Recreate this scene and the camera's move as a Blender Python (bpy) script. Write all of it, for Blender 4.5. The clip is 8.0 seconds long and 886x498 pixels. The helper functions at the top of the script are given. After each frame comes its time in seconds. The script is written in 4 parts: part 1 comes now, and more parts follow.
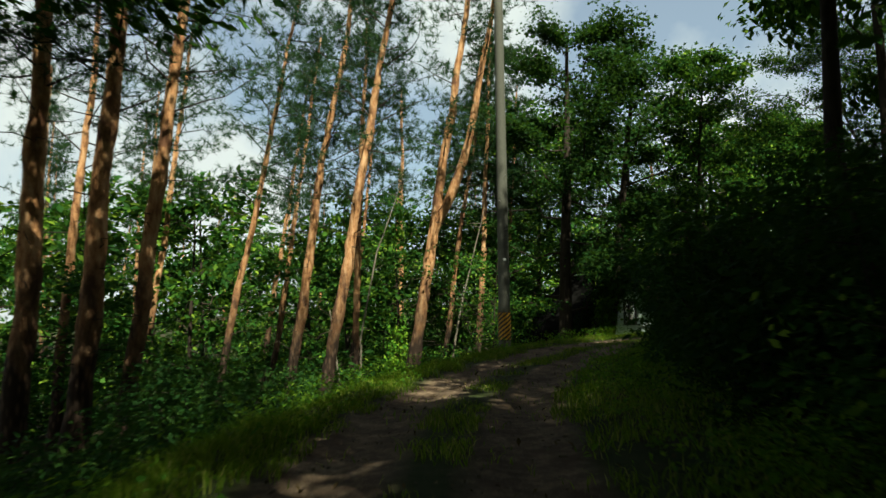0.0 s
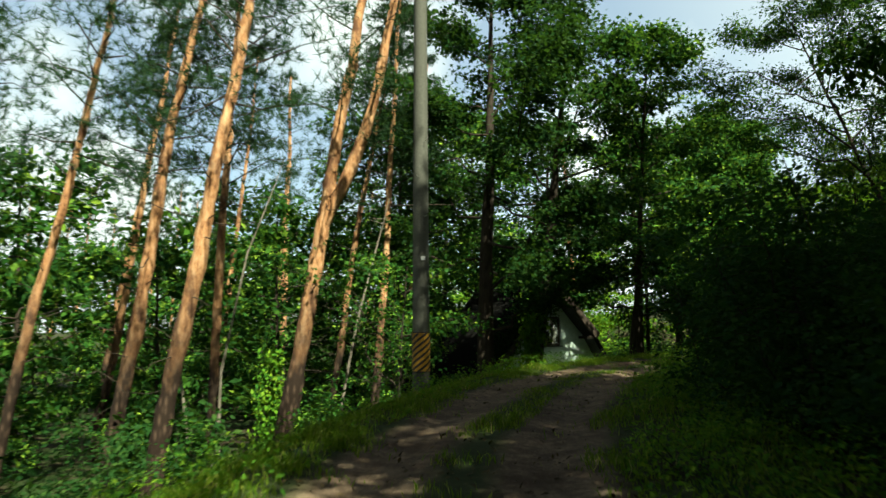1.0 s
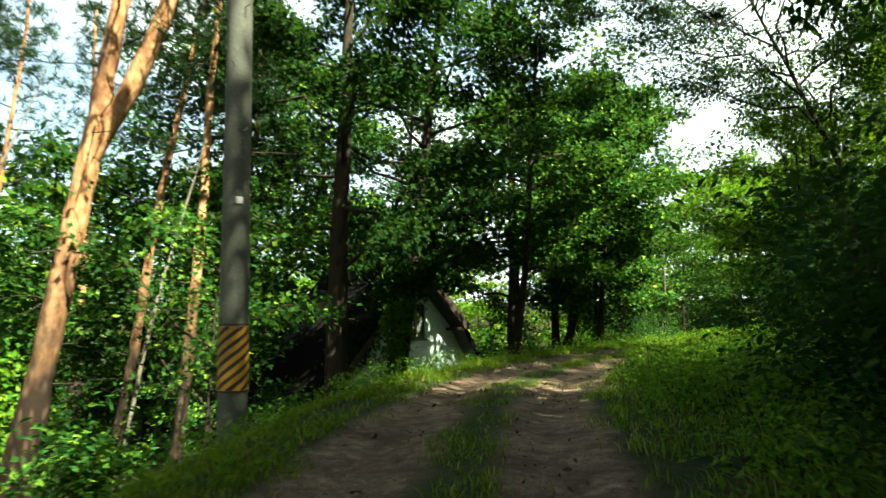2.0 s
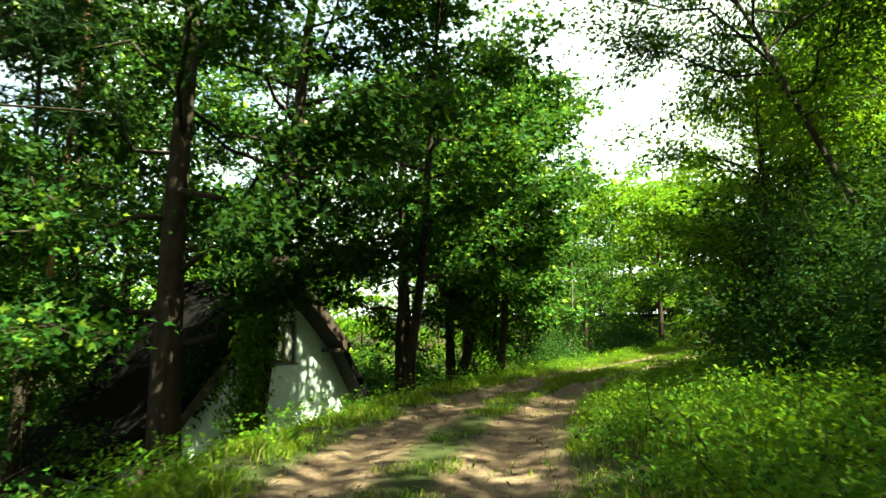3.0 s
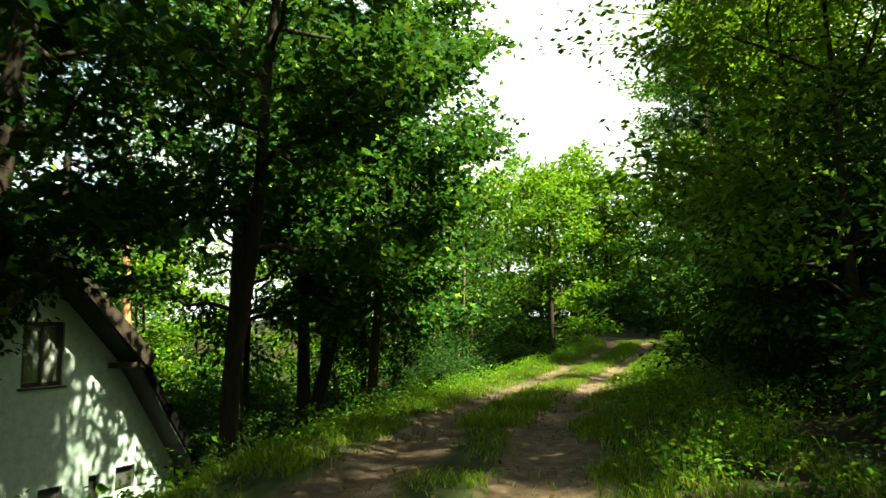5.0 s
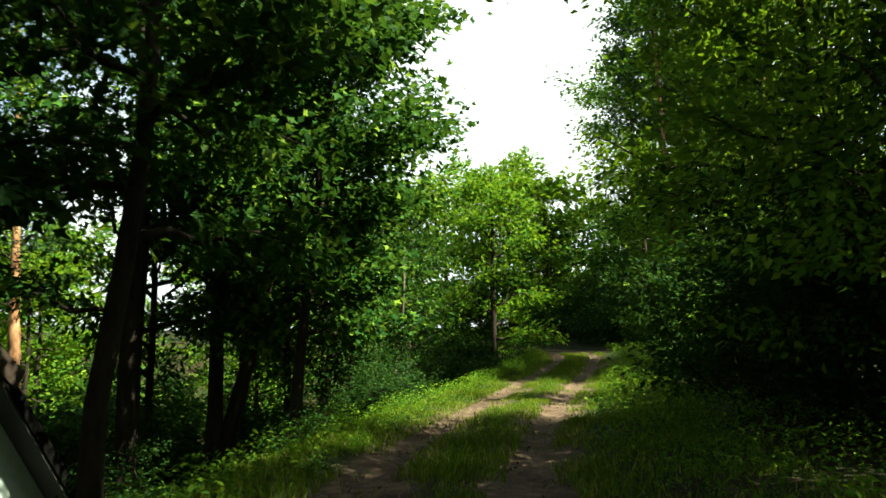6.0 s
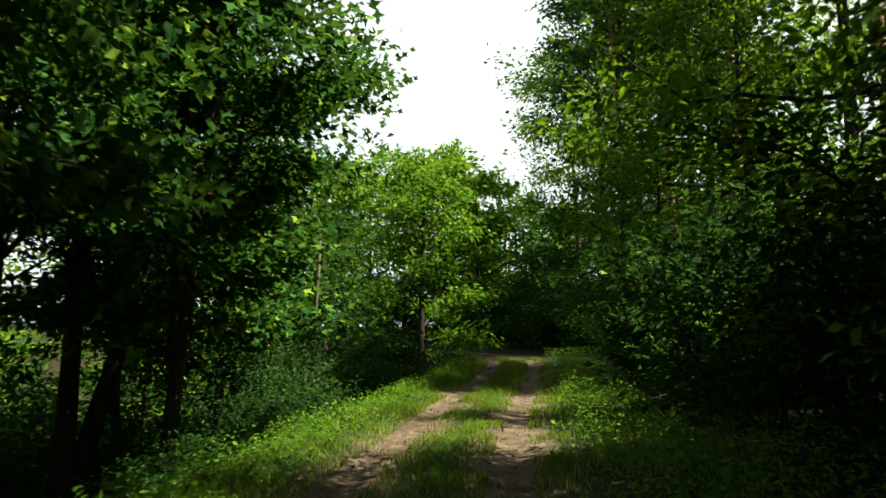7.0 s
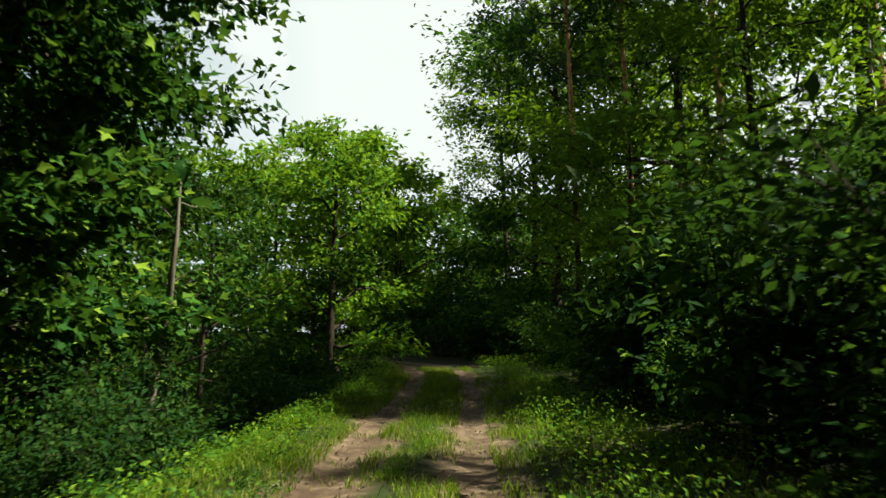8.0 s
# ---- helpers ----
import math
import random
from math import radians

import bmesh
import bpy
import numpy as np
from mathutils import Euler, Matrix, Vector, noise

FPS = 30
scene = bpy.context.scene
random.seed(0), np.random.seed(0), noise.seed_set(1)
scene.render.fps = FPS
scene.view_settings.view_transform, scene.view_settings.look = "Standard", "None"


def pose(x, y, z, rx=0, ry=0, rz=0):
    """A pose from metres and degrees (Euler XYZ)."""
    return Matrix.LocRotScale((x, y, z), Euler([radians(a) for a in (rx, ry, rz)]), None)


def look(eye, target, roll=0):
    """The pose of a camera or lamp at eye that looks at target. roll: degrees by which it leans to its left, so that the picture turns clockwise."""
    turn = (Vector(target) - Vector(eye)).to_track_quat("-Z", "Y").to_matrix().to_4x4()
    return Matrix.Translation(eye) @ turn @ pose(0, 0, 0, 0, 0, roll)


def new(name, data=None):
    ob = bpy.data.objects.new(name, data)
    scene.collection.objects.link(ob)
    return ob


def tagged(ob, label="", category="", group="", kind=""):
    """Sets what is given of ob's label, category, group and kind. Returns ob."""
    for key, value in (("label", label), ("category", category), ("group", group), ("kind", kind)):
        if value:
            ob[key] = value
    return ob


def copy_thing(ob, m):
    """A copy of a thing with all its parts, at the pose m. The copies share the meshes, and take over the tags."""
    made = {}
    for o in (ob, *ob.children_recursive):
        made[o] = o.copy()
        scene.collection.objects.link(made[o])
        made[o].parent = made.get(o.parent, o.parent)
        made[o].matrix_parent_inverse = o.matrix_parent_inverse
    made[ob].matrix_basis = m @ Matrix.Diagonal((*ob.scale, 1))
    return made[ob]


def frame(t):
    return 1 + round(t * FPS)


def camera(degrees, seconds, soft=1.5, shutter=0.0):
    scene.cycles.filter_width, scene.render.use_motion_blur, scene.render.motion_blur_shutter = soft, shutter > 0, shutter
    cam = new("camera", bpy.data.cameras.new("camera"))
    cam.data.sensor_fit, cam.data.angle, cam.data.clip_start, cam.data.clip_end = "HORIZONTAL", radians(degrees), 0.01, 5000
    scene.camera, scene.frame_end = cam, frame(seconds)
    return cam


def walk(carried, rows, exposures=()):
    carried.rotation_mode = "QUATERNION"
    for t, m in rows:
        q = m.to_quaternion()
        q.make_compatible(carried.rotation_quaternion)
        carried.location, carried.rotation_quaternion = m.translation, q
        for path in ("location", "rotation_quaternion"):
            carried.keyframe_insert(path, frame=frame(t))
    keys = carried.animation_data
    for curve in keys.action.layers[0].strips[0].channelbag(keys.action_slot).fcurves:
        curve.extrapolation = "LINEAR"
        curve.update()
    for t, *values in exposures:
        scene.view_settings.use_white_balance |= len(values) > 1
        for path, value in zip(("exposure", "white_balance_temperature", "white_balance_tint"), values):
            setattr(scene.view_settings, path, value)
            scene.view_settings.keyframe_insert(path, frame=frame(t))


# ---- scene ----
cam = camera(64.2, 8.0, 1.5, 0.25)
PATH = [
    (0, (-0.037, -0.046, 1.327), (-0.022, 1.945, 1.517), -1.0),
    (0.5, (-0.115, 3.587, 1.384), (0.019, 5.57, 1.603), -0.8),
    (1, (-0.026, 7.129, 1.434), (0.294, 9.09, 1.668), -0.7),
    (1.5, (0.395, 10.65, 1.498), (0.927, 12.562, 1.744), -0.8),
    (2, (1.255, 13.689, 1.445), (1.99, 15.538, 1.647), -0.9),
    (2.2, (1.643, 14.695, 1.438), (2.45, 16.513, 1.653), -0.5),
    (3.3, (4.065, 19.484, 1.682), (5.15, 21.148, 1.917), -1.5),
    (3.5, (4.525, 20.294, 1.693), (5.648, 21.932, 1.928), -1.8),
    (4, (5.57, 22.002, 1.666), (6.778, 23.577, 1.908), -1.5),
    (4.5, (6.473, 23.335, 1.681), (7.751, 24.854, 1.926), -1.5),
    (4.7, (6.848, 23.791, 1.679), (8.148, 25.291, 1.919), -1.5),
    (5.8, (8.711, 26.049, 1.704), (10.148, 27.415, 1.973), -0.5),
    (6, (9.098, 26.491, 1.73), (10.563, 27.826, 1.998), -1.0),
    (6.5, (10.353, 27.667, 1.727), (11.888, 28.924, 1.984), -0.8),
    (7, (11.818, 28.994, 1.756), (13.418, 30.163, 2.026), 0.1),
    (7.5, (13.799, 30.483, 1.753), (15.476, 31.542, 2.014), -0.4),
    (8, (15.908, 31.993, 1.764), (17.635, 32.959, 2.054), 0.2),
]
walk(cam, [(t, look(eye, target, roll)) for t, eye, target, roll in PATH],
     [(0, 1.72, 6450, -5), (1, 2.22, 6450, -9), (2, 3.1, 6600, -10), (3.5, 3.6, 7350, -17), (4.5, 3.28, 7350, -18), (6, 2.48, 6600, -5), (7, 2.18, 6450, -1), (8, 1.88, 6550, -2)])

# ---- world and sun ----
SUN_AZ = (0.375, -0.927)      # towards the sun, in plan
SUN_ACROSS = (0.927, 0.375)      # across the sunbeams, in plan
SUN_EL = radians(56)
world = bpy.data.worlds.new("world")
scene.world = world
world.use_nodes = True
wn = world.node_tree
wn.nodes.clear()
sky = wn.nodes.new("ShaderNodeTexSky")
sky.sky_type = 'NISHITA'
sky.sun_disc = False
sky.sun_elevation = SUN_EL
sky.sun_rotation = math.atan2(SUN_AZ[0], SUN_AZ[1])
sky.dust_density = 2.0
# thin bright cloud and haze over the blue
wtc = wn.nodes.new("ShaderNodeTexCoord")
wno = wn.nodes.new("ShaderNodeTexNoise")
wno.inputs["Scale"].default_value, wno.inputs["Detail"].default_value = 3.2, 6
wn.links.new(wtc.outputs["Generated"], wno.inputs["Vector"])
wra = wn.nodes.new("ShaderNodeValToRGB")
wra.color_ramp.elements[0].position, wra.color_ramp.elements[0].color = 0.45, (0.25, 0.25, 0.25, 1)
wra.color_ramp.elements[1].position, wra.color_ramp.elements[1].color = 0.60, (1, 1, 1, 1)
wn.links.new(wno.outputs[0], wra.inputs[0])
wmx = wn.nodes.new("ShaderNodeMix")
wmx.data_type = 'RGBA'
# haze whitens the sky on the sun's side, the far side stays bluer
wdot = wn.nodes.new("ShaderNodeVectorMath")
wdot.operation = 'DOT_PRODUCT'
wdot.inputs[1].default_value = (SUN_AZ[0], SUN_AZ[1], 0)
wn.links.new(wtc.outputs["Generated"], wdot.inputs[0])
whz = wn.nodes.new("ShaderNodeMapRange")
whz.inputs["From Min"].default_value, whz.inputs["From Max"].default_value = -0.75, -0.28
whz.inputs["To Min"].default_value, whz.inputs["To Max"].default_value = 0.0, 1.0
wn.links.new(wdot.outputs["Value"], whz.inputs[0])
wmax = wn.nodes.new("ShaderNodeMath")
wmax.operation = 'MAXIMUM'
wn.links.new(wra.outputs[0], wmax.inputs[0])
wn.links.new(whz.outputs[0], wmax.inputs[1])
# haze thins out towards the zenith
wsep = wn.nodes.new("ShaderNodeSeparateXYZ")
wn.links.new(wtc.outputs["Generated"], wsep.inputs[0])
wzen = wn.nodes.new("ShaderNodeMapRange")
wzen.inputs["From Min"].default_value, wzen.inputs["From Max"].default_value = 0.50, 0.85
wzen.inputs["To Min"].default_value, wzen.inputs["To Max"].default_value = 1.0, 0.1
wn.links.new(wsep.outputs[2], wzen.inputs[0])
wmul = wn.nodes.new("ShaderNodeMath")
wmul.operation = 'MULTIPLY'
wn.links.new(wmax.outputs[0], wmul.inputs[0])
wn.links.new(wzen.outputs[0], wmul.inputs[1])
wn.links.new(wmul.outputs[0], wmx.inputs[0])
wn.links.new(sky.outputs[0], wmx.inputs[6])
wmx.inputs[7].default_value = (6.1, 6.2, 6.25, 1)
bg = wn.nodes.new("ShaderNodeBackground")
bg.inputs["Strength"].default_value = 0.043
wout = wn.nodes.new("ShaderNodeOutputWorld")
wn.links.new(wmx.outputs[2], bg.inputs[0])
wn.links.new(bg.outputs[0], wout.inputs[0])
sun = new("sun", bpy.data.lights.new("sun", 'SUN'))
sun.data.energy = 5.0
sun.data.angle = radians(0.6)
sun.data.color = (1.0, 0.92, 0.78)
_l = math.hypot(*SUN_AZ)
sun.matrix_world = look((0, 0, 60), (-SUN_AZ[0] / _l * math.cos(SUN_EL), -SUN_AZ[1] / _l * math.cos(SUN_EL), 60 - math.sin(SUN_EL)))

# ---- materials ----
def nodes_of(name):
    m = bpy.data.materials.new(name)
    m.use_nodes = True
    nt = m.node_tree
    return m, nt, nt.nodes["Principled BSDF"], nt.nodes["Material Output"]


def ramp(nt, fac, stops):
    r = nt.nodes.new("ShaderNodeValToRGB")
    el = r.color_ramp.elements
    while len(el) < len(stops):
        el.new(0.5)
    for e, (p, c) in zip(el, stops):
        e.position, e.color = p, (*c, 1)
    nt.links.new(fac, r.inputs[0])
    return r.outputs[0]


def noise_tex(nt, scale, detail=4, vec=None, rough=0.55):
    n = nt.nodes.new("ShaderNodeTexNoise")
    n.inputs["Scale"].default_value, n.inputs["Detail"].default_value = scale, detail
    n.inputs["Roughness"].default_value = rough
    if vec is not None:
        nt.links.new(vec, n.inputs["Vector"])
    return n.outputs[0]


def coords(nt, which="Object", scale=None):
    t = nt.nodes.new("ShaderNodeTexCoord").outputs[which]
    if scale is None:
        return t
    mp = nt.nodes.new("ShaderNodeMapping")
    mp.inputs["Scale"].default_value = scale
    nt.links.new(t, mp.inputs[0])
    return mp.outputs[0]


def mixc(nt, fac, a, b, mode='MIX'):
    m = nt.nodes.new("ShaderNodeMix")
    m.data_type, m.blend_type = 'RGBA', mode
    for s, v in ((m.inputs[0], fac), (m.inputs[6], a), (m.inputs[7], b)):
        if isinstance(v, (int, float)):
            s.default_value = v
        elif isinstance(v, tuple):
            s.default_value = (*v, 1)
        else:
            nt.links.new(v, s)
    return m.outputs[2]


def bump(nt, height, bsdf, strength=0.5, dist=0.02):
    b = nt.nodes.new("ShaderNodeBump")
    b.inputs["Strength"].default_value, b.inputs["Distance"].default_value = strength, dist
    nt.links.new(height, b.inputs["Height"])
    nt.links.new(b.outputs[0], bsdf.inputs["Normal"])


def leaf_material(name, stops, trans=0.35, rough=0.62, glow=(0.05, 0.10, 0.006)):
    """Leaves: a colour for each leaf, a shift for each plant, light that comes through."""
    m, nt, p, out = nodes_of(name)
    geo = nt.nodes.new("ShaderNodeNewGeometry")
    col = ramp(nt, geo.outputs["Random Per Island"], stops)
    oi = nt.nodes.new("ShaderNodeObjectInfo")
    hsv = nt.nodes.new("ShaderNodeHueSaturation")
    mr = nt.nodes.new("ShaderNodeMapRange")
    mr.inputs["To Min"].default_value, mr.inputs["To Max"].default_value = 0.75, 1.25
    nt.links.new(oi.outputs["Random"], mr.inputs[0])
    nt.links.new(mr.outputs[0], hsv.inputs["Value"])
    nt.links.new(col, hsv.inputs["Color"])
    big = noise_tex(nt, 0.6, 2, coords(nt))
    col2 = mixc(nt, big, hsv.outputs[0], (0.006, 0.02, 0.003))
    m2 = mixc(nt, 0.35, hsv.outputs[0], col2)
    nt.links.new(m2, p.inputs["Base Color"])
    p.inputs["Roughness"].default_value = rough
    p.inputs["Specular IOR Level"].default_value = 0.035
    tr = nt.nodes.new("ShaderNodeBsdfTranslucent")
    tc = mixc(nt, 0.45, m2, glow)
    nt.links.new(tc, tr.inputs[0])
    mx = nt.nodes.new("ShaderNodeMixShader")
    mx.inputs[0].default_value = trans
    nt.links.new(p.outputs[0], mx.inputs[1])
    nt.links.new(tr.outputs[0], mx.inputs[2])
    nt.links.new(mx.outputs[0], out.inputs[0])
    return m


def bark_material(name, low, high, z0, z1, scale=6.0, dark=(0.03, 0.022, 0.015), strength=0.8):
    """Bark: furrowed, turning from one colour to the other between two heights of the trunk."""
    m, nt, p, out = nodes_of(name)
    v = coords(nt, "Object", (1, 1, 0.22))
    n = noise_tex(nt, scale, 6, v, 0.65)
    n2 = noise_tex(nt, scale * 4.5, 4, v)
    sep = nt.nodes.new("ShaderNodeSeparateXYZ")
    nt.links.new(coords(nt), sep.inputs[0])
    mr = nt.nodes.new("ShaderNodeMapRange")
    mr.inputs["From Min"].default_value, mr.inputs["From Max"].default_value = z0, z1
    nt.links.new(sep.outputs[2], mr.inputs[0])
    base = mixc(nt, mr.outputs[0], low, high)
    patch = noise_tex(nt, 1.7, 3, coords(nt))
    base = mixc(nt, patch, base, mixc(nt, 0.35, base, (0.08, 0.06, 0.045)))
    crack = ramp(nt, n, [(0.36, (0, 0, 0)), (0.52, (1, 1, 1))])
    col = mixc(nt, crack, dark, base)
    col = mixc(nt, 0.45, col, mixc(nt, n2, dark, base))
    nt.links.new(col, p.inputs["Base Color"])
    p.inputs["Roughness"].default_value = 0.9
    p.inputs["Specular IOR Level"].default_value = 0.1
    bump(nt, n, p, strength, 0.03)
    return m


def plain(name, stops, scale=8, rough=0.8, metal=0.0, bmp=0.3, dist=0.01, vec_scale=None, gloss=0.3):
    m, nt, p, out = nodes_of(name)
    v = coords(nt, "Object", vec_scale)
    n = noise_tex(nt, scale, 5, v, 0.6)
    n2 = noise_tex(nt, scale * 0.13, 3, v)
    col = ramp(nt, n, stops)
    col = mixc(nt, 0.35, col, mixc(nt, n2, col, stops[0][1]))
    nt.links.new(col, p.inputs["Base Color"])
    p.inputs["Roughness"].default_value, p.inputs["Metallic"].default_value = rough, metal
    p.inputs["Specular IOR Level"].default_value = gloss
    bump(nt, n, p, bmp, dist)
    return m


# the two brightest stops paint sunlit sparkle on to random leaves
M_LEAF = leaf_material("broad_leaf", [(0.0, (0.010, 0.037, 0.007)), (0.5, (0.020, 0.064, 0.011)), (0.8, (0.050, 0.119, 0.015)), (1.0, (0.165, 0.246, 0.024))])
# deep shade put into the leaf colour, for growth that has to stay dark
M_LEAF_SHADED = leaf_material("shaded_leaf", [(0.0, (0.007, 0.024, 0.006)), (0.6, (0.014, 0.042, 0.009)), (1.0, (0.034, 0.064, 0.012))], 0.35)
# brighter leaves: sunlight is put into this colour
M_LEAF_SUNLIT = leaf_material("sunlit_leaf", [(0.0, (0.030, 0.099, 0.014)), (0.6, (0.069, 0.159, 0.011)), (1.0, (0.158, 0.240, 0.021))], 0.42, 0.62, (0.17, 0.26, 0.004))
M_NEEDLE = leaf_material("pine_needle", [(0.0, (0.008, 0.024, 0.011)), (0.6, (0.017, 0.039, 0.017)), (1.0, (0.034, 0.056, 0.021))], 0.2)
M_GRASS = leaf_material("grass_blade", [(0.0, (0.022, 0.060, 0.004)), (0.5, (0.060, 0.118, 0.008)), (0.85, (0.15, 0.20, 0.02)), (1.0, (0.32, 0.28, 0.10))], 0.42, 0.62, (0.24, 0.32, 0.008))
def pine_bark():
    """Pine bark: grey-brown plates low down, thin flaking orange skin above, with dark scars. Shade on the lower trunk
    is put into the plates.
    """
    m, nt, p, out = nodes_of("pine_bark")
    v = coords(nt, "Object", (1, 1, 0.3))
    n = noise_tex(nt, 7.0, 6, v, 0.7)
    big = noise_tex(nt, 1.3, 4, coords(nt, "Object", (1, 1, 0.6)), 0.6)
    vor = nt.nodes.new("ShaderNodeTexVoronoi")
    vor.inputs["Scale"].default_value = 9
    nt.links.new(v, vor.inputs["Vector"])
    sep = nt.nodes.new("ShaderNodeSeparateXYZ")
    nt.links.new(coords(nt), sep.inputs[0])
    wob = nt.nodes.new("ShaderNodeMath")
    wob.operation = 'MULTIPLY_ADD'
    nt.links.new(big, wob.inputs[0])
    wob.inputs[1].default_value = 5.0
    nt.links.new(sep.outputs[2], wob.inputs[2])
    # plates reach as high as the trunk shade painted with them
    up = nt.nodes.new("ShaderNodeMapRange")
    up.inputs["From Min"].default_value, up.inputs["From Max"].default_value = 6.2, 9.0
    nt.links.new(wob.outputs[0], up.inputs[0])
    plate = mixc(nt, ramp(nt, vor.outputs["Distance"], [(0.1, (0, 0, 0)), (0.5, (1, 1, 1))]), (0.062, 0.040, 0.027), (0.014, 0.009, 0.006))
    skin = ramp(nt, n, [(0.34, (0.10, 0.045, 0.02)), (0.48, (0.27, 0.135, 0.06)), (0.66, (0.40, 0.25, 0.135))])
    skin = mixc(nt, ramp(nt, big, [(0.36, (1, 1, 1)), (0.46, (0, 0, 0))]), skin, (0.10, 0.048, 0.026))
    col = mixc(nt, up.outputs[0], plate, skin)
    nt.links.new(col, p.inputs["Base Color"])
    p.inputs["Roughness"].default_value = 0.9
    p.inputs["Specular IOR Level"].default_value = 0.1
    bump(nt, n, p, 0.9, 0.04)
    return m


M_PINE = pine_bark()
# bark kept near black, the shade on the trunks put into its colour
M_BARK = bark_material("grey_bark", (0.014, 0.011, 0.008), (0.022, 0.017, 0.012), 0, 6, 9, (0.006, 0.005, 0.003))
M_DEAD = bark_material("dead_wood", (0.14, 0.12, 0.09), (0.19, 0.17, 0.13), 0, 4, 10, (0.05, 0.04, 0.03), 0.4)
M_CONCRETE = plain("pole_concrete", [(0.3, (0.036, 0.038, 0.028)), (0.7, (0.075, 0.073, 0.058))], 30, 0.85, 0, 0.2, 0.003)
M_STUCCO = plain("house_render", [(0.25, (0.28, 0.35, 0.31)), (0.5, (0.40, 0.48, 0.43)), (0.75, (0.50, 0.57, 0.52))], 5, 0.9, 0, 0.25, 0.006)
# near-black: the trees' shade on the roof is put into the colour
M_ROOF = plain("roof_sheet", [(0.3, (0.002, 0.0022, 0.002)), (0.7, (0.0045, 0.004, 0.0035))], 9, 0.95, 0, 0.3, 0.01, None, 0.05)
# boards darkened for the shade under the overhang
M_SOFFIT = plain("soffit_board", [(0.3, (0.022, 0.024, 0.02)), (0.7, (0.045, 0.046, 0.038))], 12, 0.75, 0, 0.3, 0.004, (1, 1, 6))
M_FRAME = plain("window_wood", [(0.3, (0.02, 0.013, 0.009)), (0.7, (0.035, 0.025, 0.017))], 25, 0.6, 0, 0.3, 0.003)
M_CURTAIN = plain("window_board", [(0.3, (0.022, 0.015, 0.010)), (0.7, (0.045, 0.032, 0.022))], 14, 0.8, 0, 0.3, 0.004, (6, 6, 1))
M_DARK = plain("vent_dark", [(0.3, (0.02, 0.02, 0.02)), (0.7, (0.04, 0.04, 0.038))], 20, 0.8)
M_STEEL = plain("galvanised_steel", [(0.3, (0.35, 0.35, 0.34)), (0.7, (0.5, 0.5, 0.48))], 40, 0.5, 0.8)
M_TAG = plain("white_tag", [(0.3, (0.32, 0.32, 0.30)), (0.7, (0.42, 0.42, 0.40))], 40, 0.5)
M_YELLOW = plain("band_yellow", [(0.25, (0.22, 0.11, 0.008)), (0.7, (0.34, 0.18, 0.012))], 18, 0.6, 0, 0.1, 0.002)
M_BLACK = plain("band_black", [(0.3, (0.008, 0.006, 0.005)), (0.7, (0.02, 0.014, 0.011))], 18, 0.65, 0, 0.1, 0.002)
M_LITTER = leaf_material("dry_leaf", [(0.0, (0.025, 0.014, 0.007)), (0.6, (0.05, 0.03, 0.014)), (1.0, (0.11, 0.075, 0.036))], 0.1)


def ground_material():
    m, nt, p, out = nodes_of("forest_floor")
    v = coords(nt)
    a = noise_tex(nt, 0.7, 6, v, 0.6)
    b = noise_tex(nt, 9, 6, v, 0.7)
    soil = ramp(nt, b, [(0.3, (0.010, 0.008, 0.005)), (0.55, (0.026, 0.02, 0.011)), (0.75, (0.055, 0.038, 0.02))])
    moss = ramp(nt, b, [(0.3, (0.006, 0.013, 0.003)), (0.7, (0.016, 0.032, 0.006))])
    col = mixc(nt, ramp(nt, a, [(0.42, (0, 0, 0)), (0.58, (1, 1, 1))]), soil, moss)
    nt.links.new(col, p.inputs["Base Color"])
    p.inputs["Roughness"].default_value = 0.95
    p.inputs["Specular IOR Level"].default_value = 0.08
    bump(nt, b, p, 0.8, 0.05)
    return m


